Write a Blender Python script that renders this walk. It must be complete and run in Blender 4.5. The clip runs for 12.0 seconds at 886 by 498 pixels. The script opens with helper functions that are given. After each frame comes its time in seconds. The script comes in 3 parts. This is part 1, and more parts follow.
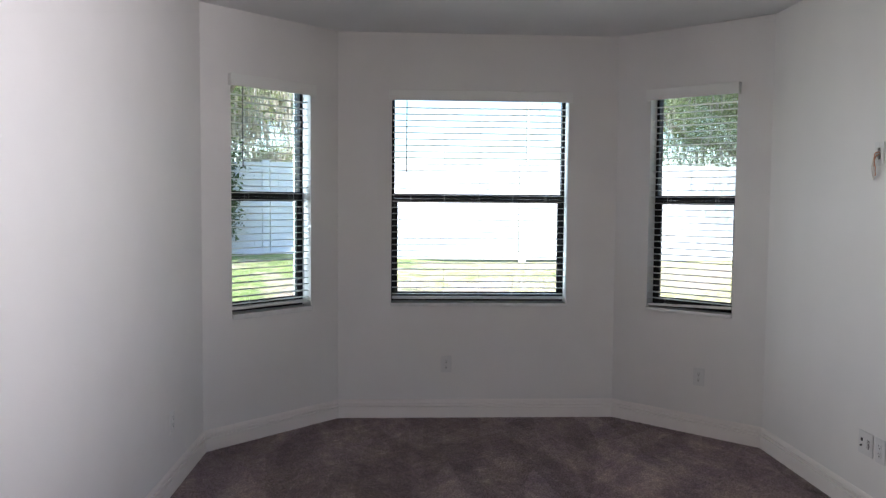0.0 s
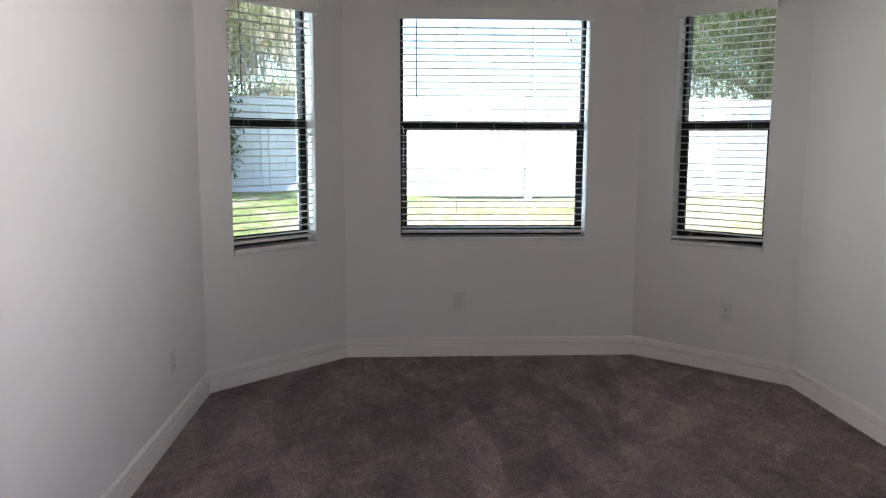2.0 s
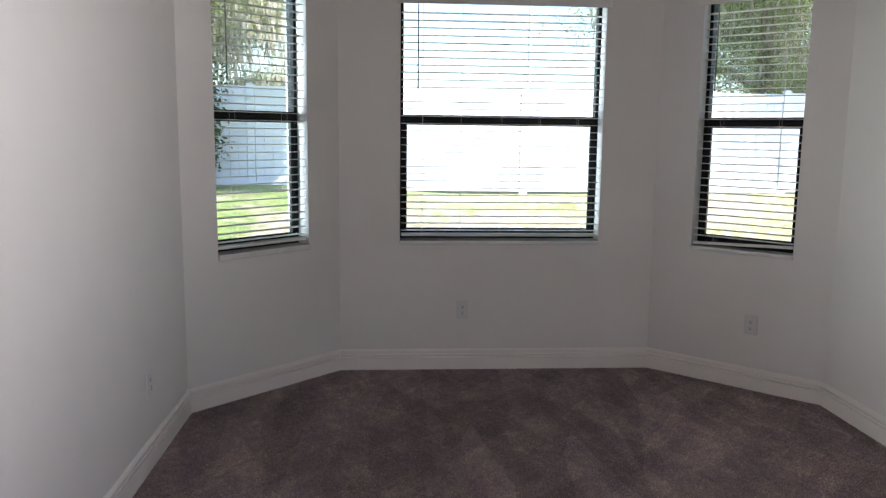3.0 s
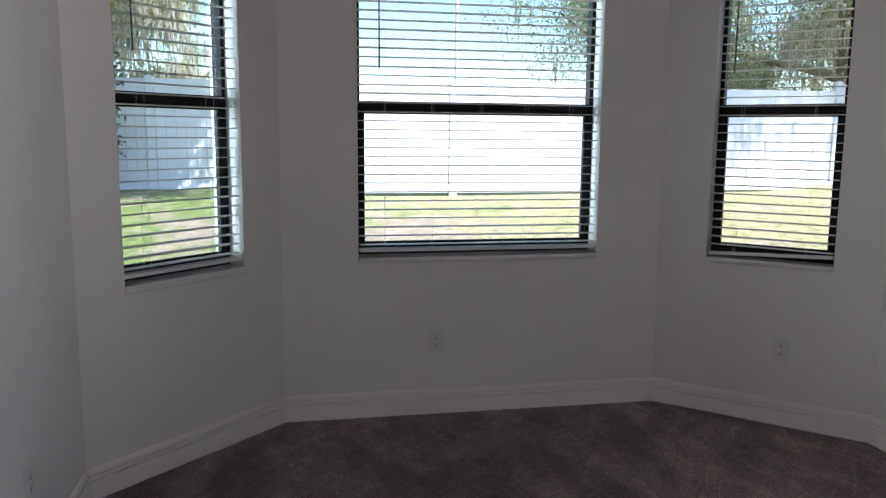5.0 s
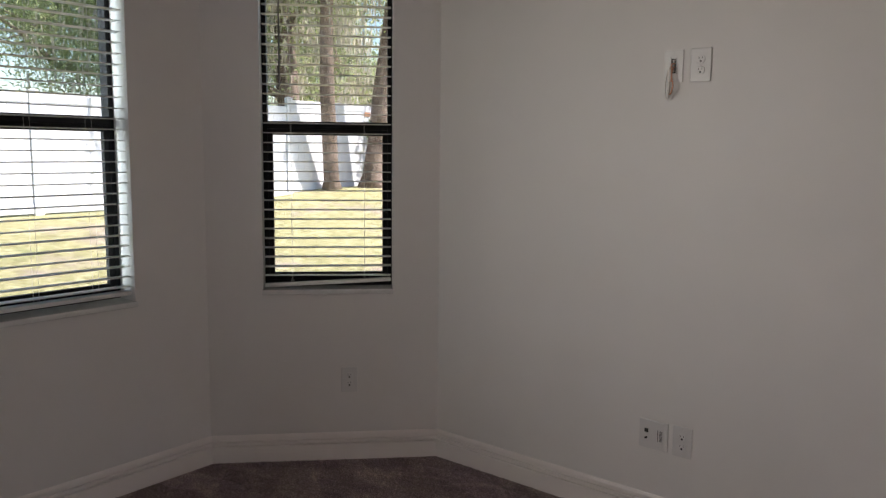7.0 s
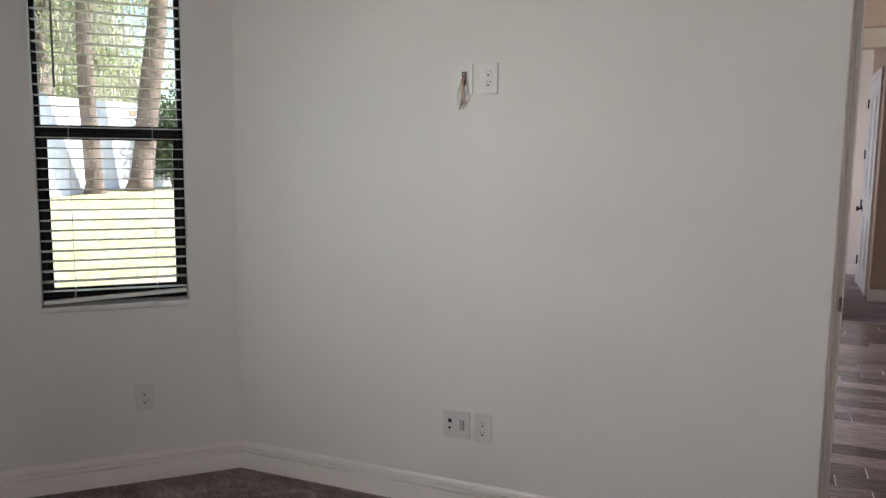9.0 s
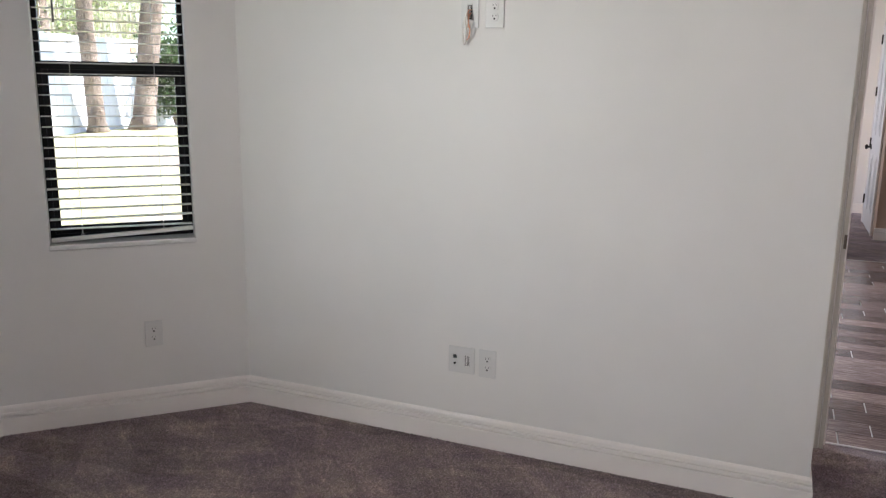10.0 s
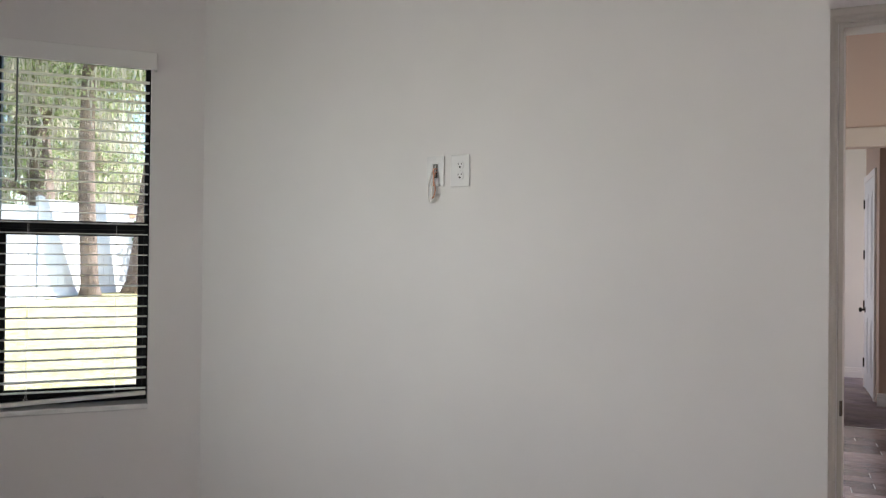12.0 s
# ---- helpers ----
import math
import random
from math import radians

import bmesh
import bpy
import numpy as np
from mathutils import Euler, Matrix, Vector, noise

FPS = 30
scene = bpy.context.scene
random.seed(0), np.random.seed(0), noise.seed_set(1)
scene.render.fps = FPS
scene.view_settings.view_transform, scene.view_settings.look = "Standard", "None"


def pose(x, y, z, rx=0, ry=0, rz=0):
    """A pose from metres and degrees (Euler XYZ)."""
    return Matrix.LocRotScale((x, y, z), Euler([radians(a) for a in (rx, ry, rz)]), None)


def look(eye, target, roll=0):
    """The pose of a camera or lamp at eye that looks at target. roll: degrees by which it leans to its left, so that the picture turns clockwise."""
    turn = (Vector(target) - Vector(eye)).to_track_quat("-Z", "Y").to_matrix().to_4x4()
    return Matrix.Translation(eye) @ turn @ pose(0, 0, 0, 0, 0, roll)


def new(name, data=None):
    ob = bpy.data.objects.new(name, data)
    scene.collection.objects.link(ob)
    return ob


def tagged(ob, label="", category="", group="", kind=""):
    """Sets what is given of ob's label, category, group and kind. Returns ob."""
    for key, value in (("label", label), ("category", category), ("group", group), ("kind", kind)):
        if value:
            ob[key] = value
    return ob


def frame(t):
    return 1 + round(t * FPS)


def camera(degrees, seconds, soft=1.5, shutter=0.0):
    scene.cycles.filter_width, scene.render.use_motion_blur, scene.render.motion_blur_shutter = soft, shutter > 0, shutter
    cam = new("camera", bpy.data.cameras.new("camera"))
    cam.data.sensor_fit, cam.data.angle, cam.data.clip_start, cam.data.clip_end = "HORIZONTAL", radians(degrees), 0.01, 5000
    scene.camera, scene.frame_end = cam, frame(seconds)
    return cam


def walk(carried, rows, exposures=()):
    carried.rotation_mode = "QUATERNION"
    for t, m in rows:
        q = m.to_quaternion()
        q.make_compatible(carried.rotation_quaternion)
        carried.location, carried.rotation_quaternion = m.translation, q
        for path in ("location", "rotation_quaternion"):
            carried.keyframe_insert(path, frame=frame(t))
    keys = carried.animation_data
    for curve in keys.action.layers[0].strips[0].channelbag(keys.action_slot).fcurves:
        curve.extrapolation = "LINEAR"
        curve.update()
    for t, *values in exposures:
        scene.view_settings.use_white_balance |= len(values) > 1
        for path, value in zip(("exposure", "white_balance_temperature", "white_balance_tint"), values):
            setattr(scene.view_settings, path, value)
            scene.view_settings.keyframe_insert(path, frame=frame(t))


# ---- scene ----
cam = camera(59.2, 12.0, soft=1.3)
PATH = [
    (0, (0.171, 0.333, 1.592), (0.269, 2.327, 1.471), 0.5),
    (0.2, (0.184, 0.337, 1.572), (0.277, 2.328, 1.414), 0.4),
    (0.5, (0.194, 0.333, 1.529), (0.276, 2.32, 1.315), 0.2),
    (1, (0.097, 0.344, 1.505), (0.194, 2.325, 1.244), 0.3),
    (1.5, (0.057, 0.435, 1.544), (0.158, 2.411, 1.257), 0.3),
    (2, (0.091, 0.638, 1.508), (0.192, 2.617, 1.235), 0.2),
    (2.5, (0.059, 0.852, 1.537), (0.182, 2.828, 1.248), 0.5),
    (4.3, (-0.137, 1.68, 1.513), (0.075, 3.647, 1.215), 0.4),
    (4.5, (-0.156, 1.792, 1.506), (0.095, 3.755, 1.215), 0.4),
    (5, (-0.256, 2.054, 1.481), (0.121, 3.997, 1.191), 0.5),
    (5.5, (-0.338, 2.318, 1.462), (0.231, 4.214, 1.173), 0.4),
    (6, (-0.304, 2.588, 1.468), (0.577, 4.359, 1.179), 0.4),
    (6.5, (-0.311, 2.738, 1.504), (0.958, 4.26, 1.229), 0.3),
    (7, (-0.384, 2.853, 1.522), (1.151, 4.109, 1.27), 0.6),
    (7.5, (-0.438, 2.88, 1.554), (1.221, 3.968, 1.3), 0.4),
    (7.7, (-0.455, 2.878, 1.552), (1.234, 3.92, 1.3), 0.4),
    (9.3, (-0.502, 2.914, 1.548), (1.333, 3.667, 1.297), 0.7),
    (9.5, (-0.505, 2.913, 1.546), (1.325, 3.673, 1.278), 0.7),
    (9.7, (-0.508, 2.913, 1.545), (1.312, 3.68, 1.234), 0.7),
    (9.9, (-0.503, 2.914, 1.545), (1.303, 3.688, 1.171), 0.7),
    (10, (-0.503, 2.911, 1.541), (1.298, 3.684, 1.142), 0.6),
    (10.5, (-0.51, 2.911, 1.537), (1.294, 3.693, 1.17), 0.6),
    (10.7, (-0.506, 2.91, 1.543), (1.311, 3.704, 1.277), 0.7),
    (11, (-0.507, 2.912, 1.55), (1.324, 3.71, 1.449), 0.7),
    (11.2, (-0.5, 2.914, 1.545), (1.332, 3.714, 1.515), 0.8),
    (11.5, (-0.48, 2.906, 1.535), (1.354, 3.704, 1.552), 0.8),
    (12, (-0.296, 2.85, 1.513), (1.54, 3.643, 1.531), 0.6),
]
EXPOSURES = [(0, 1.72, 5880, 13), (2.5, 1.71, 6080, 13), (4.5, 1.44, 5980, 13), (5.5, 1.0, 5830, 15), (6.5, 0.8, 6530, 17), (7.0, 1.08, 6630, 17), (7.7, 1.45, 6630, 15), (9.5, 1.95, 6130, 12), (10.0, 2.21, 6130, 12), (10.5, 2.41, 6080, 12), (11.0, 1.85, 6130, 11), (11.5, 1.78, 6130, 11), (12, 1.88, 6180, 12)]
walk(cam, [(t, look(eye, target, roll)) for t, eye, target, roll in PATH], EXPOSURES)

# ---- light ----
world = bpy.data.worlds.new("world")
scene.world = world
world.use_nodes = True
wn = world.node_tree.nodes
sky = wn.new("ShaderNodeTexSky")
sky.sky_type = "NISHITA"
sky.sun_disc = False
sky.dust_density = 0.4
sky.air_density = 1.1
sky.ozone_density = 3.0
SUN_EL, SUN_AZ = 50.0, 143.0   # degrees; azimuth clockwise from +y
sky.sun_elevation = radians(SUN_EL)
sky.sun_rotation = radians(SUN_AZ)
wn["Background"].inputs["Strength"].default_value = 0.125
world.node_tree.links.new(sky.outputs[0], wn["Background"].inputs["Color"])
sun = new("sun", bpy.data.lights.new("sun", "SUN"))
sun.data.energy = 4.8
sun.data.angle = radians(0.53)
sun.data.color = (1.0, 0.95, 0.87)
sd = Vector((math.sin(radians(SUN_AZ)) * math.cos(radians(SUN_EL)), math.cos(radians(SUN_AZ)) * math.cos(radians(SUN_EL)), math.sin(radians(SUN_EL))))
sun.matrix_world = look(sd * 60, (0, 0, 0))


def add_daylight(x, y, z, w, h, target, watts, colour):
    """An added lamp that stands in for daylight, out of the camera's sight."""
    lamp = new("added_daylight", bpy.data.lights.new("added_daylight", "AREA"))
    lamp.data.shape, lamp.data.size, lamp.data.size_y = "RECTANGLE", w, h
    lamp.data.energy, lamp.data.color = watts, colour
    lamp.matrix_world = look((x, y, z), target)
    return lamp


# two lamps in an unseen window, added for the light from behind the camera
add_daylight(3.17, -0.6, 1.55, 1.7, 1.5, (0, 0.6, 0.75), 3.4, (1.0, 0.86, 0.83))
across = add_daylight(3.16, -0.6, 1.70, 1.6, 1.2, (-1.09, 2.65, 2.15), 6.9, (1.0, 0.91, 0.895))
across.data.spread = radians(46)
# added lamp inside the west bay window, sending extra daylight across the room
bay = add_daylight(-0.66, 5.60, 1.62, 0.5, 1.4, (2.5, 3.75, 1.45), 1.7, (1.0, 0.98, 0.88))
bay.data.spread = radians(74)
# added lamps just outside the glass, brightening the east jambs of the two windows
for jamb, spread in ((add_daylight(1.15, 6.235, 1.62, 0.05, 1.4, (2.146, 6.148, 1.62), 1.5, (0.80, 0.97, 1.0)), 90),
                     (add_daylight(-0.806, 5.834, 1.62, 0.05, 1.4, (0.013, 6.408, 1.62), 1.5, (0.80, 0.97, 1.0)), 80)):
    jamb.data.spread = radians(spread)
# hall and far room: added lamps, the second before a wall without a window
add_daylight(5.4, 3.68, 1.25, 2.2, 2.2, (5.4, 0, 1.25), 15, (0.88, 0.93, 1.0))
add_daylight(9.9, 3.58, 1.5, 1.2, 1.5, (9.9, 0, 1.5), 4, (0.97, 0.95, 1.0))


# ---- materials ----
def material(name, rough=0.5, metal=0.0):
    m = bpy.data.materials.new(name)
    m.use_nodes = True
    b = m.node_tree.nodes["Principled BSDF"]
    b.inputs["Roughness"].default_value = rough
    b.inputs["Metallic"].default_value = metal
    return m, m.node_tree.nodes, m.node_tree.links, b


def noise_node(n, l, scale, detail=4.0, rough=0.55, stretch=None, space="Object"):
    tc = n.new("ShaderNodeTexCoord")
    mp = n.new("ShaderNodeMapping")
    if stretch:
        mp.inputs["Scale"].default_value = stretch
    t = n.new("ShaderNodeTexNoise")
    t.inputs["Scale"].default_value = scale
    t.inputs["Detail"].default_value = detail
    t.inputs["Roughness"].default_value = rough
    l.new(tc.outputs[space], mp.inputs[0])
    l.new(mp.outputs[0], t.inputs["Vector"])
    return t.outputs["Fac"]


def ramp(n, l, fac, stops):
    r = n.new("ShaderNodeValToRGB")
    while len(r.color_ramp.elements) < len(stops):
        r.color_ramp.elements.new(0.5)
    for e, (p, c) in zip(r.color_ramp.elements, stops):
        e.position, e.color = p, (*c, 1)
    l.new(fac, r.inputs[0])
    return r.outputs[0]


def mix(n, l, fac, a, b, mode="MIX"):
    x = n.new("ShaderNodeMix")
    x.data_type, x.blend_type = "RGBA", mode
    for sock, v in ((x.inputs[0], fac), (x.inputs[6], a), (x.inputs[7], b)):
        if isinstance(v, (int, float)):
            sock.default_value = v
        elif isinstance(v, tuple):
            sock.default_value = (*v, 1)
        else:
            l.new(v, sock)
    return x.outputs[2]


def bump(n, l, b, height, strength, distance):
    k = n.new("ShaderNodeBump")
    k.inputs["Strength"].default_value = strength
    k.inputs["Distance"].default_value = distance
    l.new(height, k.inputs["Height"])
    l.new(k.outputs[0], b.inputs["Normal"])


def paint(name, colour, rough=0.55, grain=220.0, depth=0.0006, stain=0.04):
    """Painted surface: a little mottling at arm's length and a fine orange-peel relief."""
    m, n, l, b = material(name, rough)
    dark = tuple(c * (1 - stain) for c in colour)
    light = tuple(min(1, c * (1 + stain * 0.4)) for c in colour)
    l.new(ramp(n, l, noise_node(n, l, 1.7, 3), [(0.3, dark), (0.7, light)]), b.inputs["Base Color"])
    bump(n, l, b, noise_node(n, l, grain, 2), 0.25, depth)
    return m


def speckled(name, a, b_, scale, rough, metal=0.0, relief=0.0, second=None):
    m, n, l, b = material(name, rough, metal)
    c = ramp(n, l, noise_node(n, l, scale, 5), [(0.35, a), (0.65, b_)])
    if second:
        c = mix(n, l, ramp(n, l, noise_node(n, l, scale * 0.13, 3), [(0.42, (0, 0, 0)), (0.6, (1, 1, 1))]), c, second)
    l.new(c, b.inputs["Base Color"])
    if relief:
        bump(n, l, b, noise_node(n, l, scale * 1.5, 4), 0.8, relief)
    return m


WALL = paint("wall_paint", (0.78, 0.765, 0.745), 0.5)
CEIL = paint("ceiling_paint", (0.80, 0.80, 0.795), 0.8, 90, 0.002)
TRIM = paint("trim_paint", (0.86, 0.82, 0.79), 0.32, 60, 0.0003, 0.02)
# door trim toned down to taupe: the doorway's shade is put into the colour
CASING_SHADED = paint("casing_shaded_paint", (0.60, 0.575, 0.52), 0.4, 60, 0.0003, 0.03)
TAN = paint("hall_paint", (0.48, 0.35, 0.265), 0.55)
TANLIGHT = paint("hall_trim_paint", (0.50, 0.405, 0.32), 0.5)
DOORPAINT = paint("door_paint", (0.78, 0.78, 0.78), 0.3, 60, 0.0003, 0.02)
BLINDWHITE = paint("blind_vinyl", (0.80, 0.80, 0.77), 0.38, 40, 0.0002, 0.02)
SILLSTONE = speckled("sill_marble", (0.70, 0.70, 0.69), (0.80, 0.80, 0.79), 14, 0.25)
BRONZE = speckled("bronze_aluminium", (0.005, 0.005, 0.006), (0.011, 0.011, 0.013), 40, 0.55, 0.0)
BRONZE.node_tree.nodes["Principled BSDF"].inputs["Specular IOR Level"].default_value = 0.25
PLASTIC = paint("plate_plastic", (0.69, 0.685, 0.675), 0.3, 50, 0.0002, 0.01)
DARK = speckled("dark_plastic", (0.012, 0.012, 0.012), (0.03, 0.03, 0.03), 80, 0.5)
METAL = speckled("screw_steel", (0.45, 0.45, 0.46), (0.6, 0.6, 0.6), 200, 0.35, 1.0)
BLACKMETAL = speckled("dark_bronze_hardware", (0.02, 0.017, 0.015), (0.04, 0.034, 0.03), 120, 0.38, 0.8)
BRASS = speckled("worn_steel_strike", (0.10, 0.085, 0.07), (0.2, 0.17, 0.14), 120, 0.4, 0.9)
# white vinyl with the blue of skylit shade put into its colour
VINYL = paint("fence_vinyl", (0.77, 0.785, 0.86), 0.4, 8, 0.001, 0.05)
WIREWHITE = paint("wire_white", (0.75, 0.72, 0.68), 0.4, 50, 0.0001, 0.02)
WIREORANGE = paint("wire_orange", (0.66, 0.34, 0.22), 0.4, 50, 0.0001, 0.05)
WANDMAT = speckled("wand_plastic", (0.10, 0.10, 0.10), (0.16, 0.16, 0.16), 60, 0.3)


def turned(n, l, vec, ang, st):
    """Coordinates turned first and then stretched, so that strokes run at any angle."""
    mp = n.new("ShaderNodeMapping")
    mp.vector_type = "TEXTURE"
    mp.inputs["Rotation"].default_value = (0, 0, radians(ang))
    mp.inputs["Scale"].default_value = (1 / st[0], 1 / st[1], 1)
    l.new(vec, mp.inputs[0])
    return mp.outputs[0]


def nap(n, l):
    """Where the pile has been brushed one way or the other: broken patches, crossed by vacuum strokes."""
    dark, light = (0.99, 0.98, 1.01), (1.01, 1.015, 0.99)
    tc = n.new("ShaderNodeTexCoord")
    wob = n.new("ShaderNodeTexNoise")
    wob.inputs["Scale"].default_value, wob.inputs["Detail"].default_value = 6.0, 5.0
    l.new(tc.outputs["Object"], wob.inputs["Vector"])
    warp = mix(n, l, 0.06, tc.outputs["Object"], wob.outputs["Color"], "ADD")
    out = None
    for ang, scale, st, amp, width in (
        (8, 2.6, (2.0, 0.55), 0.075, 0.10),
        (-40, 2.2, (2.2, 0.5), 0.05, 0.06),
        (46, 4.2, (1.8, 0.6), 0.04, 0.10),
        (0, 15.0, (1, 1), 0.05, 0.25),
    ):
        t = n.new("ShaderNodeTexNoise")
        t.inputs["Scale"].default_value, t.inputs["Detail"].default_value, t.inputs["Roughness"].default_value = scale, 4.0, 0.6
        t.inputs["Distortion"].default_value = 0.35
        l.new(turned(n, l, tc.outputs["Object"], ang, st), t.inputs["Vector"])
        c = ramp(n, l, t.outputs["Fac"], [(0.5 - width / 2, tuple(k * (1 - amp) for k in dark)), (0.5 + width / 2, tuple(k * (1 + amp) for k in light))])
        out = c if out is None else mix(n, l, 1.0, out, c, "MULTIPLY")
    # single strokes of the vacuum: long cells, each brushed its own way
    for ang, scale, st, amp in ((-4, 1.6, (3.4, 0.6), 0.13), (34, 1.5, (3.8, 0.6), 0.06), (-48, 1.5, (3.8, 0.6), 0.06)):
        vo = n.new("ShaderNodeTexVoronoi")
        vo.voronoi_dimensions = "2D"
        vo.inputs["Scale"].default_value = scale
        l.new(turned(n, l, warp, ang, st), vo.inputs["Vector"])
        sp = n.new("ShaderNodeSeparateColor")
        l.new(vo.outputs["Color"], sp.inputs[0])
        c = ramp(n, l, sp.outputs[0], [(0.25, (1 - amp,) * 3), (0.75, (1 + amp,) * 3)])
        out = mix(n, l, 1.0, out, c, "MULTIPLY")
    # thin pale lines left by the edge of the brush
    for ang, off in ((22, 0.0), (-34, 3.7), (-58, 8.1)):
        t = n.new("ShaderNodeTexNoise")
        t.inputs["Scale"].default_value, t.inputs["Detail"].default_value = 1.5, 2.0
        sh = n.new("ShaderNodeVectorMath")
        sh.operation = "ADD"
        sh.inputs[1].default_value = (off, off, 0)
        l.new(turned(n, l, warp, ang, (5.0, 0.55)), sh.inputs[0])
        l.new(sh.outputs[0], t.inputs["Vector"])
        c = ramp(n, l, t.outputs["Fac"], [(0.60, (1, 1, 1)), (0.63, (1.20, 1.19, 1.15)), (0.65, (1.0, 1.0, 1.0))])
        out = mix(n, l, 1.0, out, c, "MULTIPLY")
    return out


def carpet(name, random_blades=False):
    m, n, l, b = material(name, 0.95)
    if random_blades:
        g = n.new("ShaderNodeNewGeometry")
        base = ramp(n, l, g.outputs["Random Per Island"], [(0.0, (0.20, 0.155, 0.158)), (0.5, (0.33, 0.262, 0.263)), (1.0, (0.51, 0.412, 0.410))])
    else:
        fibre = noise_node(n, l, 190, 3, 0.7)
        base = ramp(n, l, fibre, [(0.32, (0.15, 0.116, 0.120)), (0.68, (0.43, 0.345, 0.348))])
        bump(n, l, b, fibre, 1.0, 0.01)
    l.new(mix(n, l, 1.0, base, nap(n, l), "MULTIPLY"), b.inputs["Base Color"])
    return m


CARPET = carpet("carpet")
PILE = carpet("carpet_pile", True)


def glass():
    m, n, l, b = material("window_glass", 0.0)
    n.remove(b)
    tr = n.new("ShaderNodeBsdfTransparent")
    tr.inputs[0].default_value = (0.95, 0.97, 0.96, 1)
    gl = n.new("ShaderNodeBsdfGlossy")
    gl.inputs["Roughness"].default_value = 0.0
    fr = n.new("ShaderNodeFresnel")
    fr.inputs["IOR"].default_value = 1.45
    mx = n.new("ShaderNodeMixShader")
    l.new(fr.outputs[0], mx.inputs[0])
    l.new(tr.outputs[0], mx.inputs[1])
    l.new(gl.outputs[0], mx.inputs[2])
    l.new(mx.outputs[0], n["Material Output"].inputs[0])
    return m


GLASS = glass()


def plank_tile():
    m, n, l, b = material("wood_look_tile", 0.2)
    oi = n.new("ShaderNodeObjectInfo")
    grain = noise_node(n, l, 9, 6, 0.6, (9, 1, 1))
    c = ramp(n, l, grain, [(0.3, (0.10, 0.07, 0.062)), (0.5, (0.22, 0.165, 0.15)), (0.72, (0.42, 0.35, 0.33))])
    v = ramp(n, l, oi.outputs["Random"], [(0.0, (0.45, 0.44, 0.45)), (1.0, (1.3, 1.26, 1.25))])
    l.new(mix(n, l, 1.0, c, v, "MULTIPLY"), b.inputs["Base Color"])
    bump(n, l, b, grain, 0.3, 0.001)
    return m


TILE = plank_tile()
GROUT = speckled("grout", (0.58, 0.56, 0.54), (0.7, 0.68, 0.66), 60, 0.9)


def grass():
    m, n, l, b = material("lawn", 0.9)
    fine = noise_node(n, l, 8.0, 8, 0.85)
    broad = noise_node(n, l, 0.5, 5, 0.65)
    green = ramp(n, l, fine, [(0.36, (0.09, 0.15, 0.035)), (0.5, (0.21, 0.29, 0.08)), (0.64, (0.44, 0.46, 0.21))])
    straw = ramp(n, l, fine, [(0.36, (0.17, 0.15, 0.05)), (0.5, (0.49, 0.45, 0.22)), (0.64, (0.74, 0.69, 0.44))])
    bare = ramp(n, l, fine, [(0.36, (0.27, 0.20, 0.15)), (0.64, (0.66, 0.55, 0.46))])
    # the lawn is greener to the west and drier to the east
    tc = n.new("ShaderNodeTexCoord")
    sx = n.new("ShaderNodeSeparateXYZ")
    l.new(tc.outputs["Object"], sx.inputs[0])
    mr = n.new("ShaderNodeMapRange")
    mr.inputs["From Min"].default_value, mr.inputs["From Max"].default_value = -3.5, 8.0
    l.new(sx.outputs["X"], mr.inputs["Value"])
    ad = n.new("ShaderNodeMath")
    ad.operation = "ADD"
    l.new(mr.outputs[0], ad.inputs[0])
    l.new(broad, ad.inputs[1])
    c = mix(n, l, ramp(n, l, ad.outputs[0], [(0.80, (0, 0, 0)), (0.98, (1, 1, 1))]), green, straw)
    c = mix(n, l, ramp(n, l, noise_node(n, l, 0.6, 6, 0.7), [(0.52, (0, 0, 0)), (0.60, (0.9, 0.9, 0.9))]), c, bare)
    # a worn, leaf-strewn stretch in the middle of the yard
    far = n.new("ShaderNodeVectorMath")
    far.operation = "DISTANCE"
    far.inputs[1].default_value = (0.9, 11.0, 0.2)
    l.new(tc.outputs["Object"], far.inputs[0])
    worn = n.new("ShaderNodeMath")
    worn.operation = "MULTIPLY_ADD"
    worn.inputs[1].default_value = 0.16
    l.new(far.outputs["Value"], worn.inputs[0])
    l.new(noise_node(n, l, 1.6, 7, 0.75), worn.inputs[2])
    c = mix(n, l, ramp(n, l, worn.outputs[0], [(0.64, (0.8, 0.8, 0.8)), (0.72, (0, 0, 0))]), c, bare)
    l.new(c, b.inputs["Base Color"])
    bump(n, l, b, fine, 1.0, 0.05)
    return m


LAWN = grass()
BARK = speckled("bark", (0.05, 0.036, 0.03), (0.25, 0.18, 0.15), 21, 0.95, 0.0, 0.06, (0.28, 0.21, 0.18))


def leafmat(name, a, b_, mid=None):
    m, n, l, b = material(name, 0.5)
    g = n.new("ShaderNodeNewGeometry")
    stops = [(0.0, a), (0.55, mid), (1.0, b_)] if mid else [(0.0, a), (1.0, b_)]
    l.new(ramp(n, l, g.outputs["Random Per Island"], stops), b.inputs["Base Color"])
    tl = n.new("ShaderNodeBsdfTranslucent")
    l.new(ramp(n, l, g.outputs["Random Per Island"], stops), tl.inputs[0])
    mx = n.new("ShaderNodeMixShader")
    mx.inputs[0].default_value = 0.45
    l.new(b.outputs[0], mx.inputs[1])
    l.new(tl.outputs[0], mx.inputs[2])
    l.new(mx.outputs[0], n["Material Output"].inputs[0])
    return m


LEAF = leafmat("oak_leaf", (0.12, 0.17, 0.06), (0.68, 0.72, 0.45), (0.33, 0.40, 0.16))
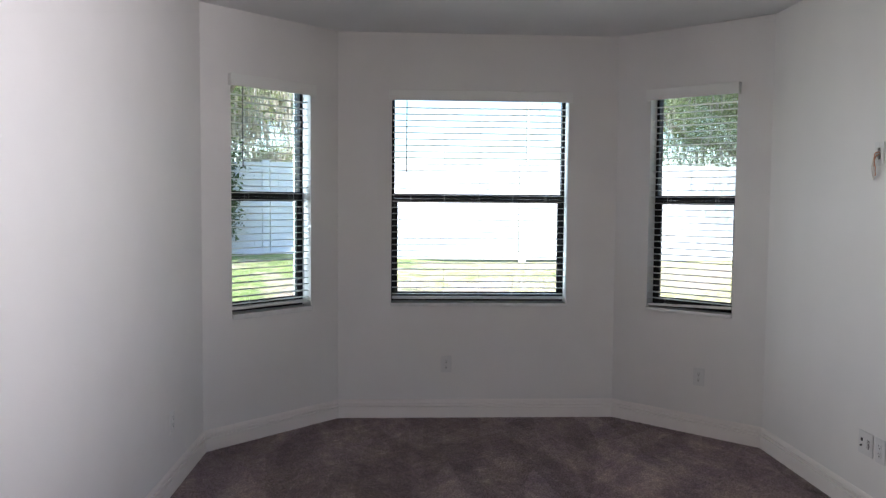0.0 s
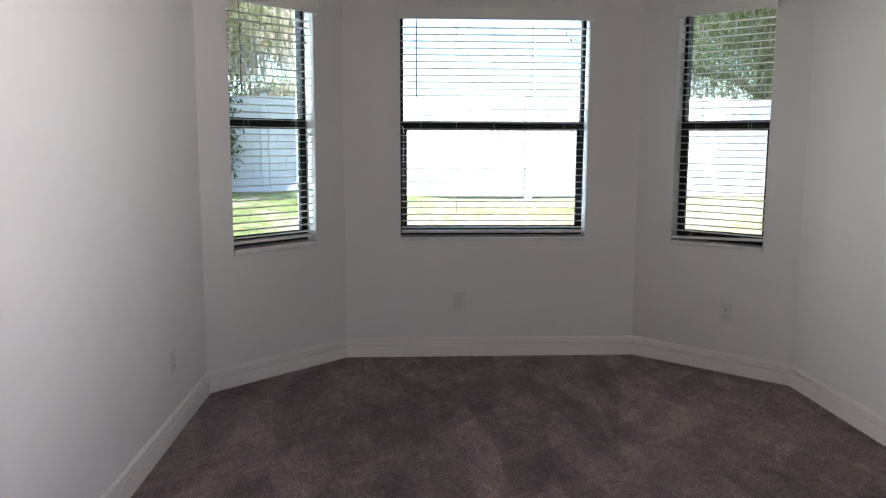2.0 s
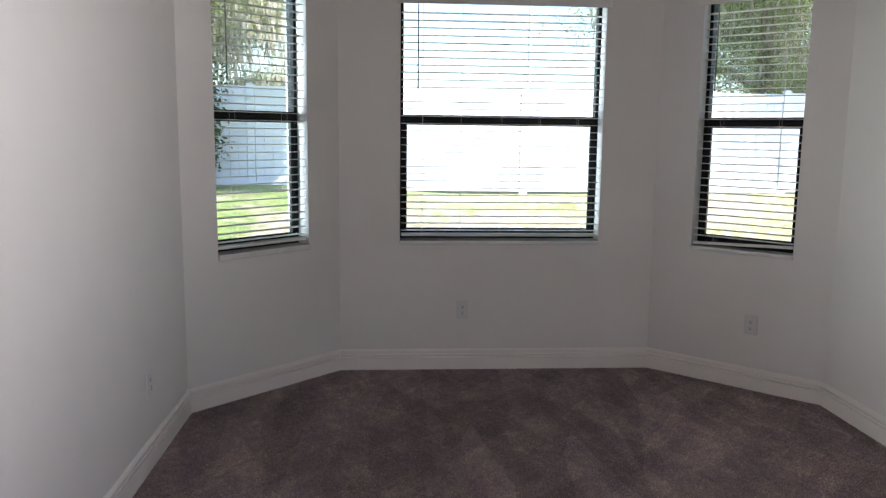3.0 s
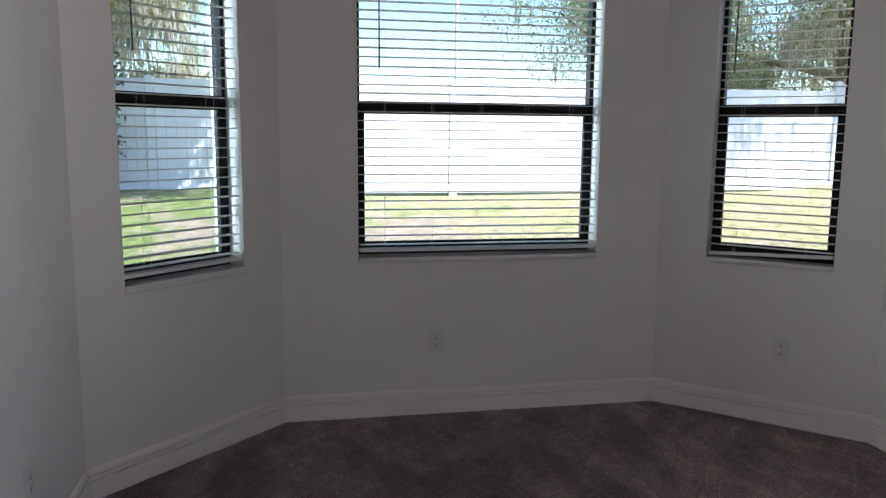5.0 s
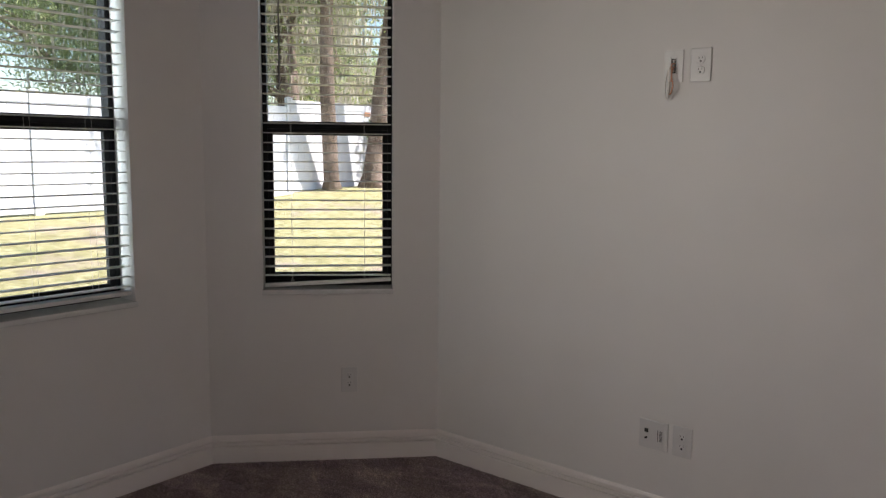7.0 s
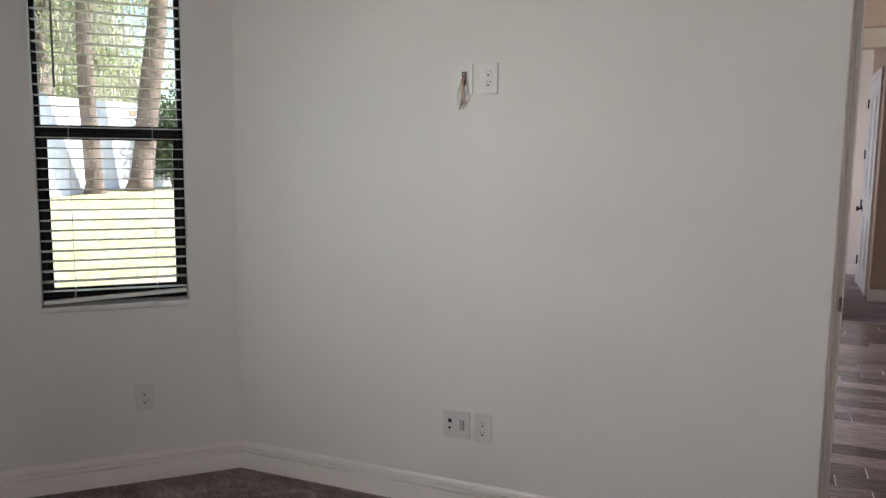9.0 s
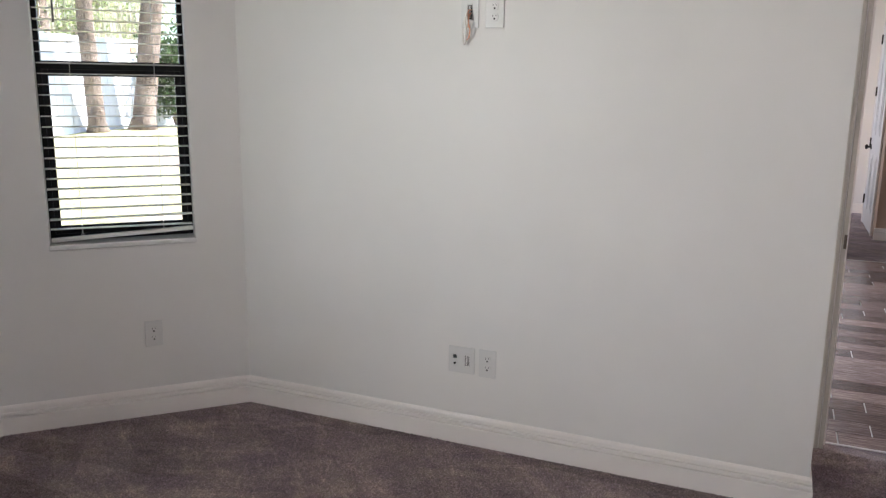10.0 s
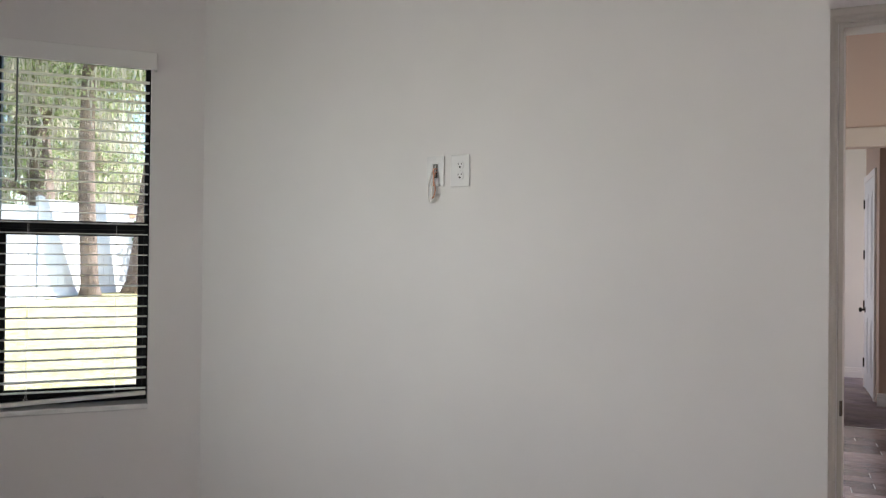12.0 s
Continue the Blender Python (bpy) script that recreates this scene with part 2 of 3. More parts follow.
LEAFDARK = leafmat("shrub_leaf", (0.03, 0.06, 0.018), (0.08, 0.13, 0.04))
MOSS = leafmat("hanging_moss", (0.42, 0.39, 0.35), (0.76, 0.69, 0.61))


# ---- mesh helpers ----
def mesh_of(name, bm, mat):
    me = bpy.data.meshes.new(name)
    bm.normal_update()
    bm.to_mesh(me)
    bm.free()
    me.materials.append(mat)
    return me


def part(name, bm, mat, parent=None, label="", m=None, smooth=False):
    """Links a bmesh (or a ready mesh) as one object under a thing."""
    me = bm if isinstance(bm, bpy.types.Mesh) else mesh_of(name, bm, mat)
    if smooth:
        for p in me.polygons:
            p.use_smooth = True
    ob = new(name, me)
    if m is not None:
        ob.matrix_world = m
    if parent is not None:
        ob.parent = parent
    if label:
        ob["label"] = label
    return ob


def box(bm, x0, x1, y0, y1, z0, z1, bev=0.0, m=None):
    r = bmesh.ops.create_cube(bm, size=1)
    t = Matrix.Translation(((x0 + x1) / 2, (y0 + y1) / 2, (z0 + z1) / 2)) @ Matrix.Diagonal((x1 - x0, y1 - y0, z1 - z0, 1))
    bmesh.ops.transform(bm, matrix=(m @ t) if m else t, verts=r["verts"])
    if bev:
        es = list({e for v in r["verts"] for e in v.link_edges})
        bmesh.ops.bevel(bm, geom=es, offset=bev, segments=2, profile=0.5, affect="EDGES", clamp_overlap=True)
    return bm


def boxed(*a, **k):
    return box(bmesh.new(), *a, **k)


def tube(bm, pts, radii, sides=8, caps=True):
    """A tube through points, with a radius at each."""
    rings = []
    up = Vector((0.31, 0.2, 0.93)).normalized()
    for i, p in enumerate(pts):
        a = Vector(pts[max(0, i - 1)])
        c = Vector(pts[min(len(pts) - 1, i + 1)])
        d = (c - a).normalized()
        u = d.cross(up)
        if u.length < 0.05:
            u = d.cross(Vector((1, 0, 0)))
        u.normalize()
        v = d.cross(u)
        rings.append([bm.verts.new(Vector(p) + radii[i] * (math.cos(2 * math.pi * k / sides) * u + math.sin(2 * math.pi * k / sides) * v)) for k in range(sides)])
    for a, c in zip(rings, rings[1:]):
        for k in range(sides):
            bm.faces.new((a[k], a[(k + 1) % sides], c[(k + 1) % sides], c[k]))
    if caps:
        bm.faces.new(rings[0][::-1])
        bm.faces.new(rings[-1])
    return bm


def frame_of(p, q):
    """Local axes of a wall from p to q: s along it, t outward from the room, z up."""
    d = (Vector(q) - Vector(p)).normalized()
    return Matrix(((d.x, -d.y, 0, p[0]), (d.y, d.x, 0, p[1]), (0, 0, 1, 0), (0, 0, 0, 1)))


def wall(name, p, q, z0, z1, thick, holes=(), ext=(0.0, 0.0), mat=WALL, label="plain white painted drywall"):
    """A wall of real thickness with openings cut through it; holes are (s0, s1, z0, z1)."""
    length = (Vector(q) - Vector(p)).length
    ss = sorted({-ext[0], length + ext[1], *[h[0] for h in holes], *[h[1] for h in holes]})
    zs = sorted({z0, z1, *[h[2] for h in holes], *[h[3] for h in holes]})
    solid = {}
    for i in range(len(ss) - 1):
        for j in range(len(zs) - 1):
            cs, cz = (ss[i] + ss[i + 1]) / 2, (zs[j] + zs[j + 1]) / 2
            solid[i, j] = not any(h[0] < cs < h[1] and h[2] < cz < h[3] for h in holes)
    bm = bmesh.new()

    def quad(*c):
        bm.faces.new([bm.verts.new(v) for v in c])

    for (i, j), on in solid.items():
        if not on:
            continue
        a, b, c, d = ss[i], ss[i + 1], zs[j], zs[j + 1]
        quad((a, 0, c), (b, 0, c), (b, 0, d), (a, 0, d))
        quad((b, thick, c), (a, thick, c), (a, thick, d), (b, thick, d))
        if not solid.get((i - 1, j)):
            quad((a, thick, c), (a, 0, c), (a, 0, d), (a, thick, d))
        if not solid.get((i + 1, j)):
            quad((b, 0, c), (b, thick, c), (b, thick, d), (b, 0, d))
        if not solid.get((i, j - 1)):
            quad((a, thick, c), (b, thick, c), (b, 0, c), (a, 0, c))
        if not solid.get((i, j + 1)):
            quad((a, 0, d), (b, 0, d), (b, thick, d), (a, thick, d))
    bmesh.ops.remove_doubles(bm, verts=bm.verts, dist=1e-5)
    ob = part(name, bm, mat, m=frame_of(p, q))
    return tagged(ob, label, "wall", kind="structure")


def offset_poly(poly, d):
    """The polyline moved by d to its right (into the room)."""
    out = []
    for i, p in enumerate(poly):
        n = []
        for a, b in ((i - 1, i), (i, i + 1)):
            if 0 <= a and b < len(poly):
                v = (Vector(poly[b]) - Vector(poly[a])).normalized()
                n.append(Vector((v.y, -v.x)))
        if len(n) == 1:
            out.append(Vector(p) + n[0] * d)
        else:
            h = (n[0] + n[1]).normalized()
            out.append(Vector(p) + h * (d / h.dot(n[0])))
    return out


def skirting(poly, profile, mat=TRIM, label="white moulded baseboard with two fine grooves", name="baseboard"):
    lines = [[(v.x, v.y, z) for v in offset_poly(poly, d)] for d, z in profile]
    for i in range(len(poly) - 1):
        bm = bmesh.new()
        a = [bm.verts.new(l[i]) for l in lines]
        b = [bm.verts.new(l[i + 1]) for l in lines]
        for k in range(len(lines)):
            j = (k + 1) % len(lines)
            bm.faces.new((a[k], b[k], b[j], a[j]))
        bm.faces.new(a[::-1])
        bm.faces.new(b)
        bmesh.ops.recalc_face_normals(bm, faces=bm.faces)
        tagged(part(name, bm, mat), label, "baseboard", kind="structure")


# ---- the room ----
CEILING, NOOK = 2.80, 2.704
P0, P1, P2, P3, P4, P5, P6, P7 = (-1.09, -1.8), (-1.09, 5.241), (-0.313, 6.015), (1.722, 6.015), (2.515, 5.250), (2.515, NOOK), (3.12, NOOK), (3.12, -1.8)
SILL, HEAD = 0.853, 2.385
WT = 0.20


def along(p, q):
    return (Vector(q) - Vector(p)).length


def centred(p, q, width, shift=0.0):
    c = along(p, q) / 2 + shift
    return c - width / 2, c + width / 2


HOLE_L = (*centred(P1, P2, 0.638, -0.016), SILL - 0.034, HEAD)
HOLE_M = (*centred(P2, P3, 1.290, 0.012), SILL - 0.024, HEAD)
HOLE_R = (*centred(P3, P4, 0.616, 0.018), SILL - 0.024, HEAD)
DOOR_Y0, DOOR_Y1, DOOR_H = 1.82, 2.642, 2.44

wall("wall_west", P0, P1, 0, CEILING, WT, ext=(0.2, 0.08))
wall("wall_bay_west", P1, P2, 0, CEILING, WT, [HOLE_L], (0, 0.08))
wall("wall_north", P2, P3, 0, CEILING, WT, [HOLE_M], (0, 0.08))
wall("wall_bay_east", P3, P4, 0, CEILING, WT, [HOLE_R], (0, 0.08))
wall("wall_east", P4, P5, 0, CEILING, 0.115)
wall("wall_entry", (2.632, NOOK), P6, 0, CEILING, 0.115)
wall("wall_door", P6, P7, 0, CEILING, 0.12, [(NOOK - DOOR_Y1, NOOK - DOOR_Y0, -0.01, DOOR_H), (2.38, 4.18, 0.75, 2.35)])
wall("wall_south", P7, P0, 0, CEILING, WT, ext=(0.1, 0.1))

bm = bmesh.new()
bm.faces.new([bm.verts.new((x, y, 0)) for x, y in ((-1.2, -1.9), (3.19, -1.9), (3.19, 2.75), (2.6, 2.75), (2.6, 5.3), (1.78, 6.1), (-0.37, 6.1), (-1.2, 5.3))])
r = bmesh.ops.extrude_face_region(bm, geom=bm.faces[:])
bmesh.ops.translate(bm, vec=(0, 0, -0.1), verts=[v for v in r["geom"] if isinstance(v, bmesh.types.BMVert)])
bmesh.ops.recalc_face_normals(bm, faces=bm.faces)
tagged(part("floor", bm, CARPET), "brown-grey cut pile carpet with brushed nap marks", "carpet", kind="structure")
tagged(part("ceiling", boxed(-1.4, 3.236, -2.1, 6.4, CEILING, CEILING + 0.12), CEIL), "flat white painted ceiling", "ceiling", kind="structure")



def pile(x0, x1, y0, y1, count, seed, inside):
    """Cut pile: short leaning tufts standing on the carpet's backing, as one mesh."""
    r = np.random.RandomState(seed)
    p = np.column_stack([r.uniform(x0, x1, count), r.uniform(y0, y1, count)])
    p = p[inside(p[:, 0], p[:, 1])]
    n = len(p)
    a = r.uniform(0, 2 * math.pi, n)
    w = r.uniform(0.0016, 0.0032, n)
    h = r.uniform(0.0028, 0.0052, n)
    lean = r.normal(0, 0.0035, (n, 2))
    d = np.column_stack([np.cos(a), np.sin(a)]) * w[:, None]
    v = np.zeros((n, 4, 3))
    v[:, 0, :2], v[:, 1, :2] = p - d, p + d
    v[:, 2, :2], v[:, 3, :2] = p + d * 0.8 + lean, p - d * 0.8 + lean
    v[:, 0, 2] = v[:, 1, 2] = 0.0003
    v[:, 2, 2], v[:, 3, 2] = h, h * 0.92
    me = bpy.data.meshes.new("carpet_pile")
    me.vertices.add(n * 4)
    me.vertices.foreach_set("co", v.ravel())
    me.loops.add(n * 4)
    me.loops.foreach_set("vertex_index", np.arange(n * 4))
    me.polygons.add(n)
    me.polygons.foreach_set("loop_start", np.arange(0, n * 4, 4))
    me.update(calc_edges=True)
    me.materials.append(PILE)
    return tagged(new("carpet_pile", me), "short brown-grey cut pile tufts of the carpet", "carpet pile", kind="stuff")


def in_room(x, y):
    return (x > -1.07) & (x < np.where(y < NOOK, 3.1, 2.495)) & (y - x < 6.31) & (x + y < 7.72) & (y < 5.995)


pile(-1.08, 3.12, 0.6, 6.0, 800000, 2, in_room)
H = 0.136
PROFILE = [(0, 0), (0.016, 0), (0.016, 0.0790), (0.0145, 0.0812), (0.001, 0.0818), (0.001, 0.0880), (0.0120, 0.0888), (0.0132, 0.0955), (0.0120, 0.1025), (0.0006, 0.1034), (0.0006, 0.1112), (0.0108, 0.1120), (0.0098, 0.125), (0.006, 0.1325), (0.004, H), (0, H)]
skirting([P0, P1, P2, P3, P4, P5, P6], PROFILE)
skirting([(3.12, DOOR_Y0 - 0.065), P7, P0], PROFILE)


# ---- windows and blinds ----
def build_window(name, p, q, hole, label, f0=0.098, nose=0.024):
    m = frame_of(p, q)
    s0, s1, z0, z1 = hole
    z0 = SILL
    win = tagged(new(name), label, "window", kind="structure")
    win.matrix_world = m @ Matrix.Translation(((s0 + s1) / 2, 0, z0))
    k = Matrix.Translation((-(s0 + s1) / 2, 0, -z0))
    w = s1 - s0
    # stone sill with a small nose
    part("sill", boxed(s0 - 0.003, s1 + 0.003, -0.020, 0.15, z0 - nose, z0, 0.005, k), SILLSTONE, win, "white marble sill")
    f1 = f0 + 0.062
    mid = 1.632
    # fixed outer frame
    fr = bmesh.new()
    box(fr, s0, s0 + 0.021, f0, f1, z0, z1, 0, k)
    box(fr, s1 - 0.021, s1, f0, f1, z0, z1, 0, k)
    box(fr, s0 + 0.021, s1 - 0.021, f0, f1, z0, z0 + 0.03, 0, k)
    box(fr, s0 + 0.021, s1 - 0.021, f0, f1, z1 - 0.03, z1, 0, k)
    part("window_frame", fr, BRONZE, win, "dark bronze aluminium frame")
    part("meeting_rail", boxed(s0 + 0.021, s1 - 0.021, f0 - 0.004, f1 - 0.004, mid - 0.018, mid + 0.018, 0.003, k), BRONZE, win)
    sash = bmesh.new()
    a, b, c, d = s0 + 0.0215, s1 - 0.0215, z0 + 0.0305, mid - 0.0185
    box(sash, a, a + 0.024, f0 + 0.004, f0 + 0.032, c, d, 0.002, k)
    box(sash, b - 0.024, b, f0 + 0.004, f0 + 0.032, c, d, 0.002, k)
    box(sash, a + 0.024, b - 0.024, f0 + 0.005, f0 + 0.031, c, c + 0.035, 0.002, k)
    box(sash, a + 0.024, b - 0.024, f0 + 0.005, f0 + 0.031, d - 0.028, d, 0.002, k)
    part("lower_sash", sash, BRONZE, win)
    for nm, g in (("lower_pane", (a + 0.024, b - 0.024, f0 + 0.016, f0 + 0.020, c + 0.035, d - 0.028)), ("upper_pane", (s0 + 0.021, s1 - 0.021, f1 - 0.026, f1 - 0.022, mid + 0.018, z1 - 0.03))):
        pane = part(nm, boxed(*g, 0, k), GLASS, win, "clear glass pane")
        pane.visible_shadow = False
    return win


def build_blind(p, q, hole, cords, label, slump=None, wand_at=0.07):
    m = frame_of(p, q)
    s0, s1, z0, z1 = hole
    z0 = SILL
    w = s1 - s0
    thing = tagged(new("window_blind"), label, "blind", "window blinds")
    thing.matrix_world = m @ Matrix.Translation(((s0 + s1) / 2, 0, z0))
    top = z1 - z0
    # valance board, proud of the wall, with short returns
    v = bmesh.new()
    box(v, -w / 2 - 0.02, w / 2 + 0.02, -0.042, -0.032, top - 0.070, top + 0.006, 0.003)
    box(v, -w / 2 - 0.02, -w / 2 - 0.010, -0.032, -0.001, top - 0.070, top + 0.006, 0.002)
    box(v, w / 2 + 0.010, w / 2 + 0.02, -0.032, -0.001, top - 0.070, top + 0.006, 0.002)
    part("valance", v, BLINDWHITE, thing, "white moulded valance")
    part("headrail", boxed(-w / 2 + 0.006, w / 2 - 0.006, 0.012, 0.066, top - 0.045, top - 0.002, 0.002), BLINDWHITE, thing)
    # one slat, slightly crowned, shared by all
    sl = bmesh.new()
    hw, depth, n = w / 2 - 0.008, 0.05, 6
    rows = []
    for i in range(n + 1):
        y = -depth / 2 + depth * i / n
        crown = 0.0018 * (1 - (2 * i / n - 1) ** 2)
        rows.append([sl.verts.new((sx * hw, y, crown + dz)) for sx, dz in ((-1, 0.0014), (1, 0.0014), (1, -0.0014), (-1, -0.0014))])
    for r0, r1 in zip(rows, rows[1:]):
        for j in range(4):
            sl.faces.new((r0[j], r0[(j + 1) % 4], r1[(j + 1) % 4], r1[j]))
    sl.faces.new(rows[0][::-1])
    sl.faces.new(rows[-1])
    bmesh.ops.recalc_face_normals(sl, faces=sl.faces)
    me = mesh_of("slat", sl, BLINDWHITE)
    rng = random.Random(round(w * 100) + len(label))
    pitch, yc = 0.0452, 0.040
    zlow = 0.062
    count = int((top - 0.075 - zlow) / pitch) + 1
    for i in range(count):
        o = part("slat", me, None, thing)
        z = zlow + i * pitch
        lean = rng.uniform(-0.35, 0.35)
        if slump and i < 1:
            lean = slump * 0.4
        o.matrix_basis = pose(rng.uniform(-0.001, 0.001), yc, z, rng.uniform(-2, 2), lean * 0.4, 0)
    rail = part("bottom_rail", boxed(-hw, hw, -0.026, 0.026, -0.009, 0.009, 0.003), BLINDWHITE, thing, "thick white bottom rail")
    rail.matrix_basis = pose(0, yc, 0.034, 0, 0, 0) if not slump else pose(0, yc - 0.008, 0.028, -6, -slump, 0)
    for c in cords:
        cb = bmesh.new()
        x = -w / 2 + c * w
        for y in (yc - 0.0265, yc + 0.0265):
            tube(cb, [(x, y, 0.03), (x, y, top - 0.046)], [0.0007, 0.0007], 5)
        for i in range(count):
            z = zlow + i * pitch - 0.002
            tube(cb, [(x + 0.002, yc - 0.0265, z), (x + 0.002, yc + 0.0265, z)], [0.0006, 0.0006], 4)
        part("ladder_cord", cb, BLINDWHITE, thing, "thin white ladder cord")
        kb = bmesh.new()
        tube(kb, [(x, yc - 0.027, 0.052), (x - 0.006, yc - 0.031, 0.04), (x + 0.003, yc - 0.033, 0.026), (x + 0.009, yc - 0.03, 0.042)], [0.0014] * 4, 5)
        part("cord_knot", kb, BLINDWHITE, thing)
    x = -w / 2 + wand_at
    wb = bmesh.new()
    tube(wb, [(x, yc - 0.036, top - 0.05), (x, yc - 0.037, top - 0.3), (x, yc - 0.037, top - 0.58)], [0.0035, 0.0038, 0.0045], 6)
    part("tilt_wand", wb, WANDMAT, thing, "slim grey tilt wand")
    return thing


build_window("window_1", P1, P2, HOLE_L, "narrow single-hung window with dark bronze frame", nose=0.034)
build_window("window_2", P2, P3, HOLE_M, "wide single-hung window with dark bronze frame", 0.124)
build_window("window_3", P3, P4, HOLE_R, "narrow single-hung window with dark bronze frame")
build_blind(P1, P2, HOLE_L, (0.22, 0.78), "white two-inch slat blind, lowered and open, in a narrow window", None, 0.09)
build_blind(P2, P3, HOLE_M, (0.11, 0.30, 0.5, 0.69, 0.88), "white two-inch slat blind, lowered and open, in the wide window", None, 0.11)
build_blind(P3, P4, HOLE_R, (0.22, 0.78), "white slat blind with its bottom rail hanging crooked", 2.4, 0.09)


# ---- wall plates ----
def plate_bm(w, h):
    return boxed(-w / 2, w / 2, -0.006, 0, -h / 2, h / 2, 0.0025)


def screw(thing, x, z):
    bm = bmesh.new()
    tube(bm, [(x, -0.0058, z), (x, -0.0072, z)], [0.0032, 0.0026], 10)
    part("screw", bm, PLASTIC, thing)


def outlet(m, label="white duplex power outlet with its cover plate"):
    thing = tagged(new("power_outlet"), label, "outlet", "power outlets")
    part("cover_plate", plate_bm(0.079, 0.124), PLASTIC, thing)
    for dz in (-0.02, 0.02):
        rb = bmesh.new()
        pts = []
        for k in range(20):
            a = 2 * math.pi * k / 20
            pts.append((0.0172 * math.cos(a), max(-0.0142, min(0.0142, 0.0172 * math.sin(a)))))
        f = [rb.verts.new((x, -0.0058, z + dz)) for x, z in pts]
        g = [rb.verts.new((x * 0.95, -0.0082, z * 0.95 + dz)) for x, z in pts]
        for k in range(20):
            rb.faces.new((f[k], f[(k + 1) % 20], g[(k + 1) % 20], g[k]))
        rb.faces.new(g)
        bmesh.ops.recalc_face_normals(rb, faces=rb.faces)
        face = part("receptacle", rb, PLASTIC, thing)
        sb = bmesh.new()
        box(sb, -0.0076, -0.0056, -0.0090, -0.0075, dz + 0.001, dz + 0.009)
        box(sb, 0.0056, 0.0076, -0.0090, -0.0075, dz + 0.002, dz + 0.009)
        tube(sb, [(0, -0.0075, dz - 0.007), (0, -0.0088, dz - 0.007)], [0.0042, 0.0042], 10)
        slot = part("slot", sb, DARK, face, "dark contact slots")
    screw(thing, 0, 0)
    thing.matrix_world = m
    return thing


def on_wall(p, q, s, z):
    return frame_of(p, q) @ Matrix.Translation((s, 0, z))


outlet(on_wall(P2, P3, 0.474 - P2[0] + 0.006, 0.398))
outlet(on_wall(P3, P4, (Vector((2.171, 5.521)) - Vector(P3)).dot((Vector(P4) - Vector(P3)).normalized()), 0.403))
outlet(on_wall(P4, P5, P4[1] - 3.993, 1.846), "white duplex power outlet high on the wall")
outlet(on_wall(P4, P5, P4[1] - 3.991, 0.386), "white duplex power outlet low on the wall")
LEFT_OUTLET = 4.58
outlet(on_wall(P0, P1, LEFT_OUTLET - P0[1], 0.385), "white duplex power outlet, edge-on above the carpet")


def media_plate():
    thing = tagged(new("media_plate"), "white two-gang plate with a data jack and a louvred insert", "wall plate")
    part("cover_plate", plate_bm(0.122, 0.119), PLASTIC, thing)
    part("data_jack", boxed(-0.038, -0.022, -0.0085, -0.004, 0.006, 0.022, 0.001), DARK, thing, "black square data jack")
    cb = bmesh.new()
    tube(cb, [(-0.03, -0.005, -0.016), (-0.03, -0.012, -0.016)], [0.0052, 0.0048], 6)
    tube(cb, [(-0.03, -0.012, -0.016), (-0.03, -0.016, -0.016)], [0.003, 0.003], 8)
    part("coax_jack", cb, BLACKMETAL, thing, "dark threaded coax jack")
    part("insert_frame", boxed(0.013, 0.047, -0.0075, -0.004, -0.033, 0.033, 0.001), PLASTIC, thing)
    for i in range(9):
        z = -0.02 + i * 0.005
        part("louvre", boxed(0.026, 0.038, -0.0085, -0.007, z - 0.0012, z + 0.0012), DARK, thing)
    part("slit", boxed(0.018, 0.0205, -0.0082, -0.007, -0.024, 0.024), DARK, thing, "dark narrow slit")
    for x in (-0.03, 0.03):
        for z in (-0.05, 0.05):
            screw(thing, x, z)
    thing.matrix_world = on_wall(P4, P5, P4[1] - 4.111, 0.387)


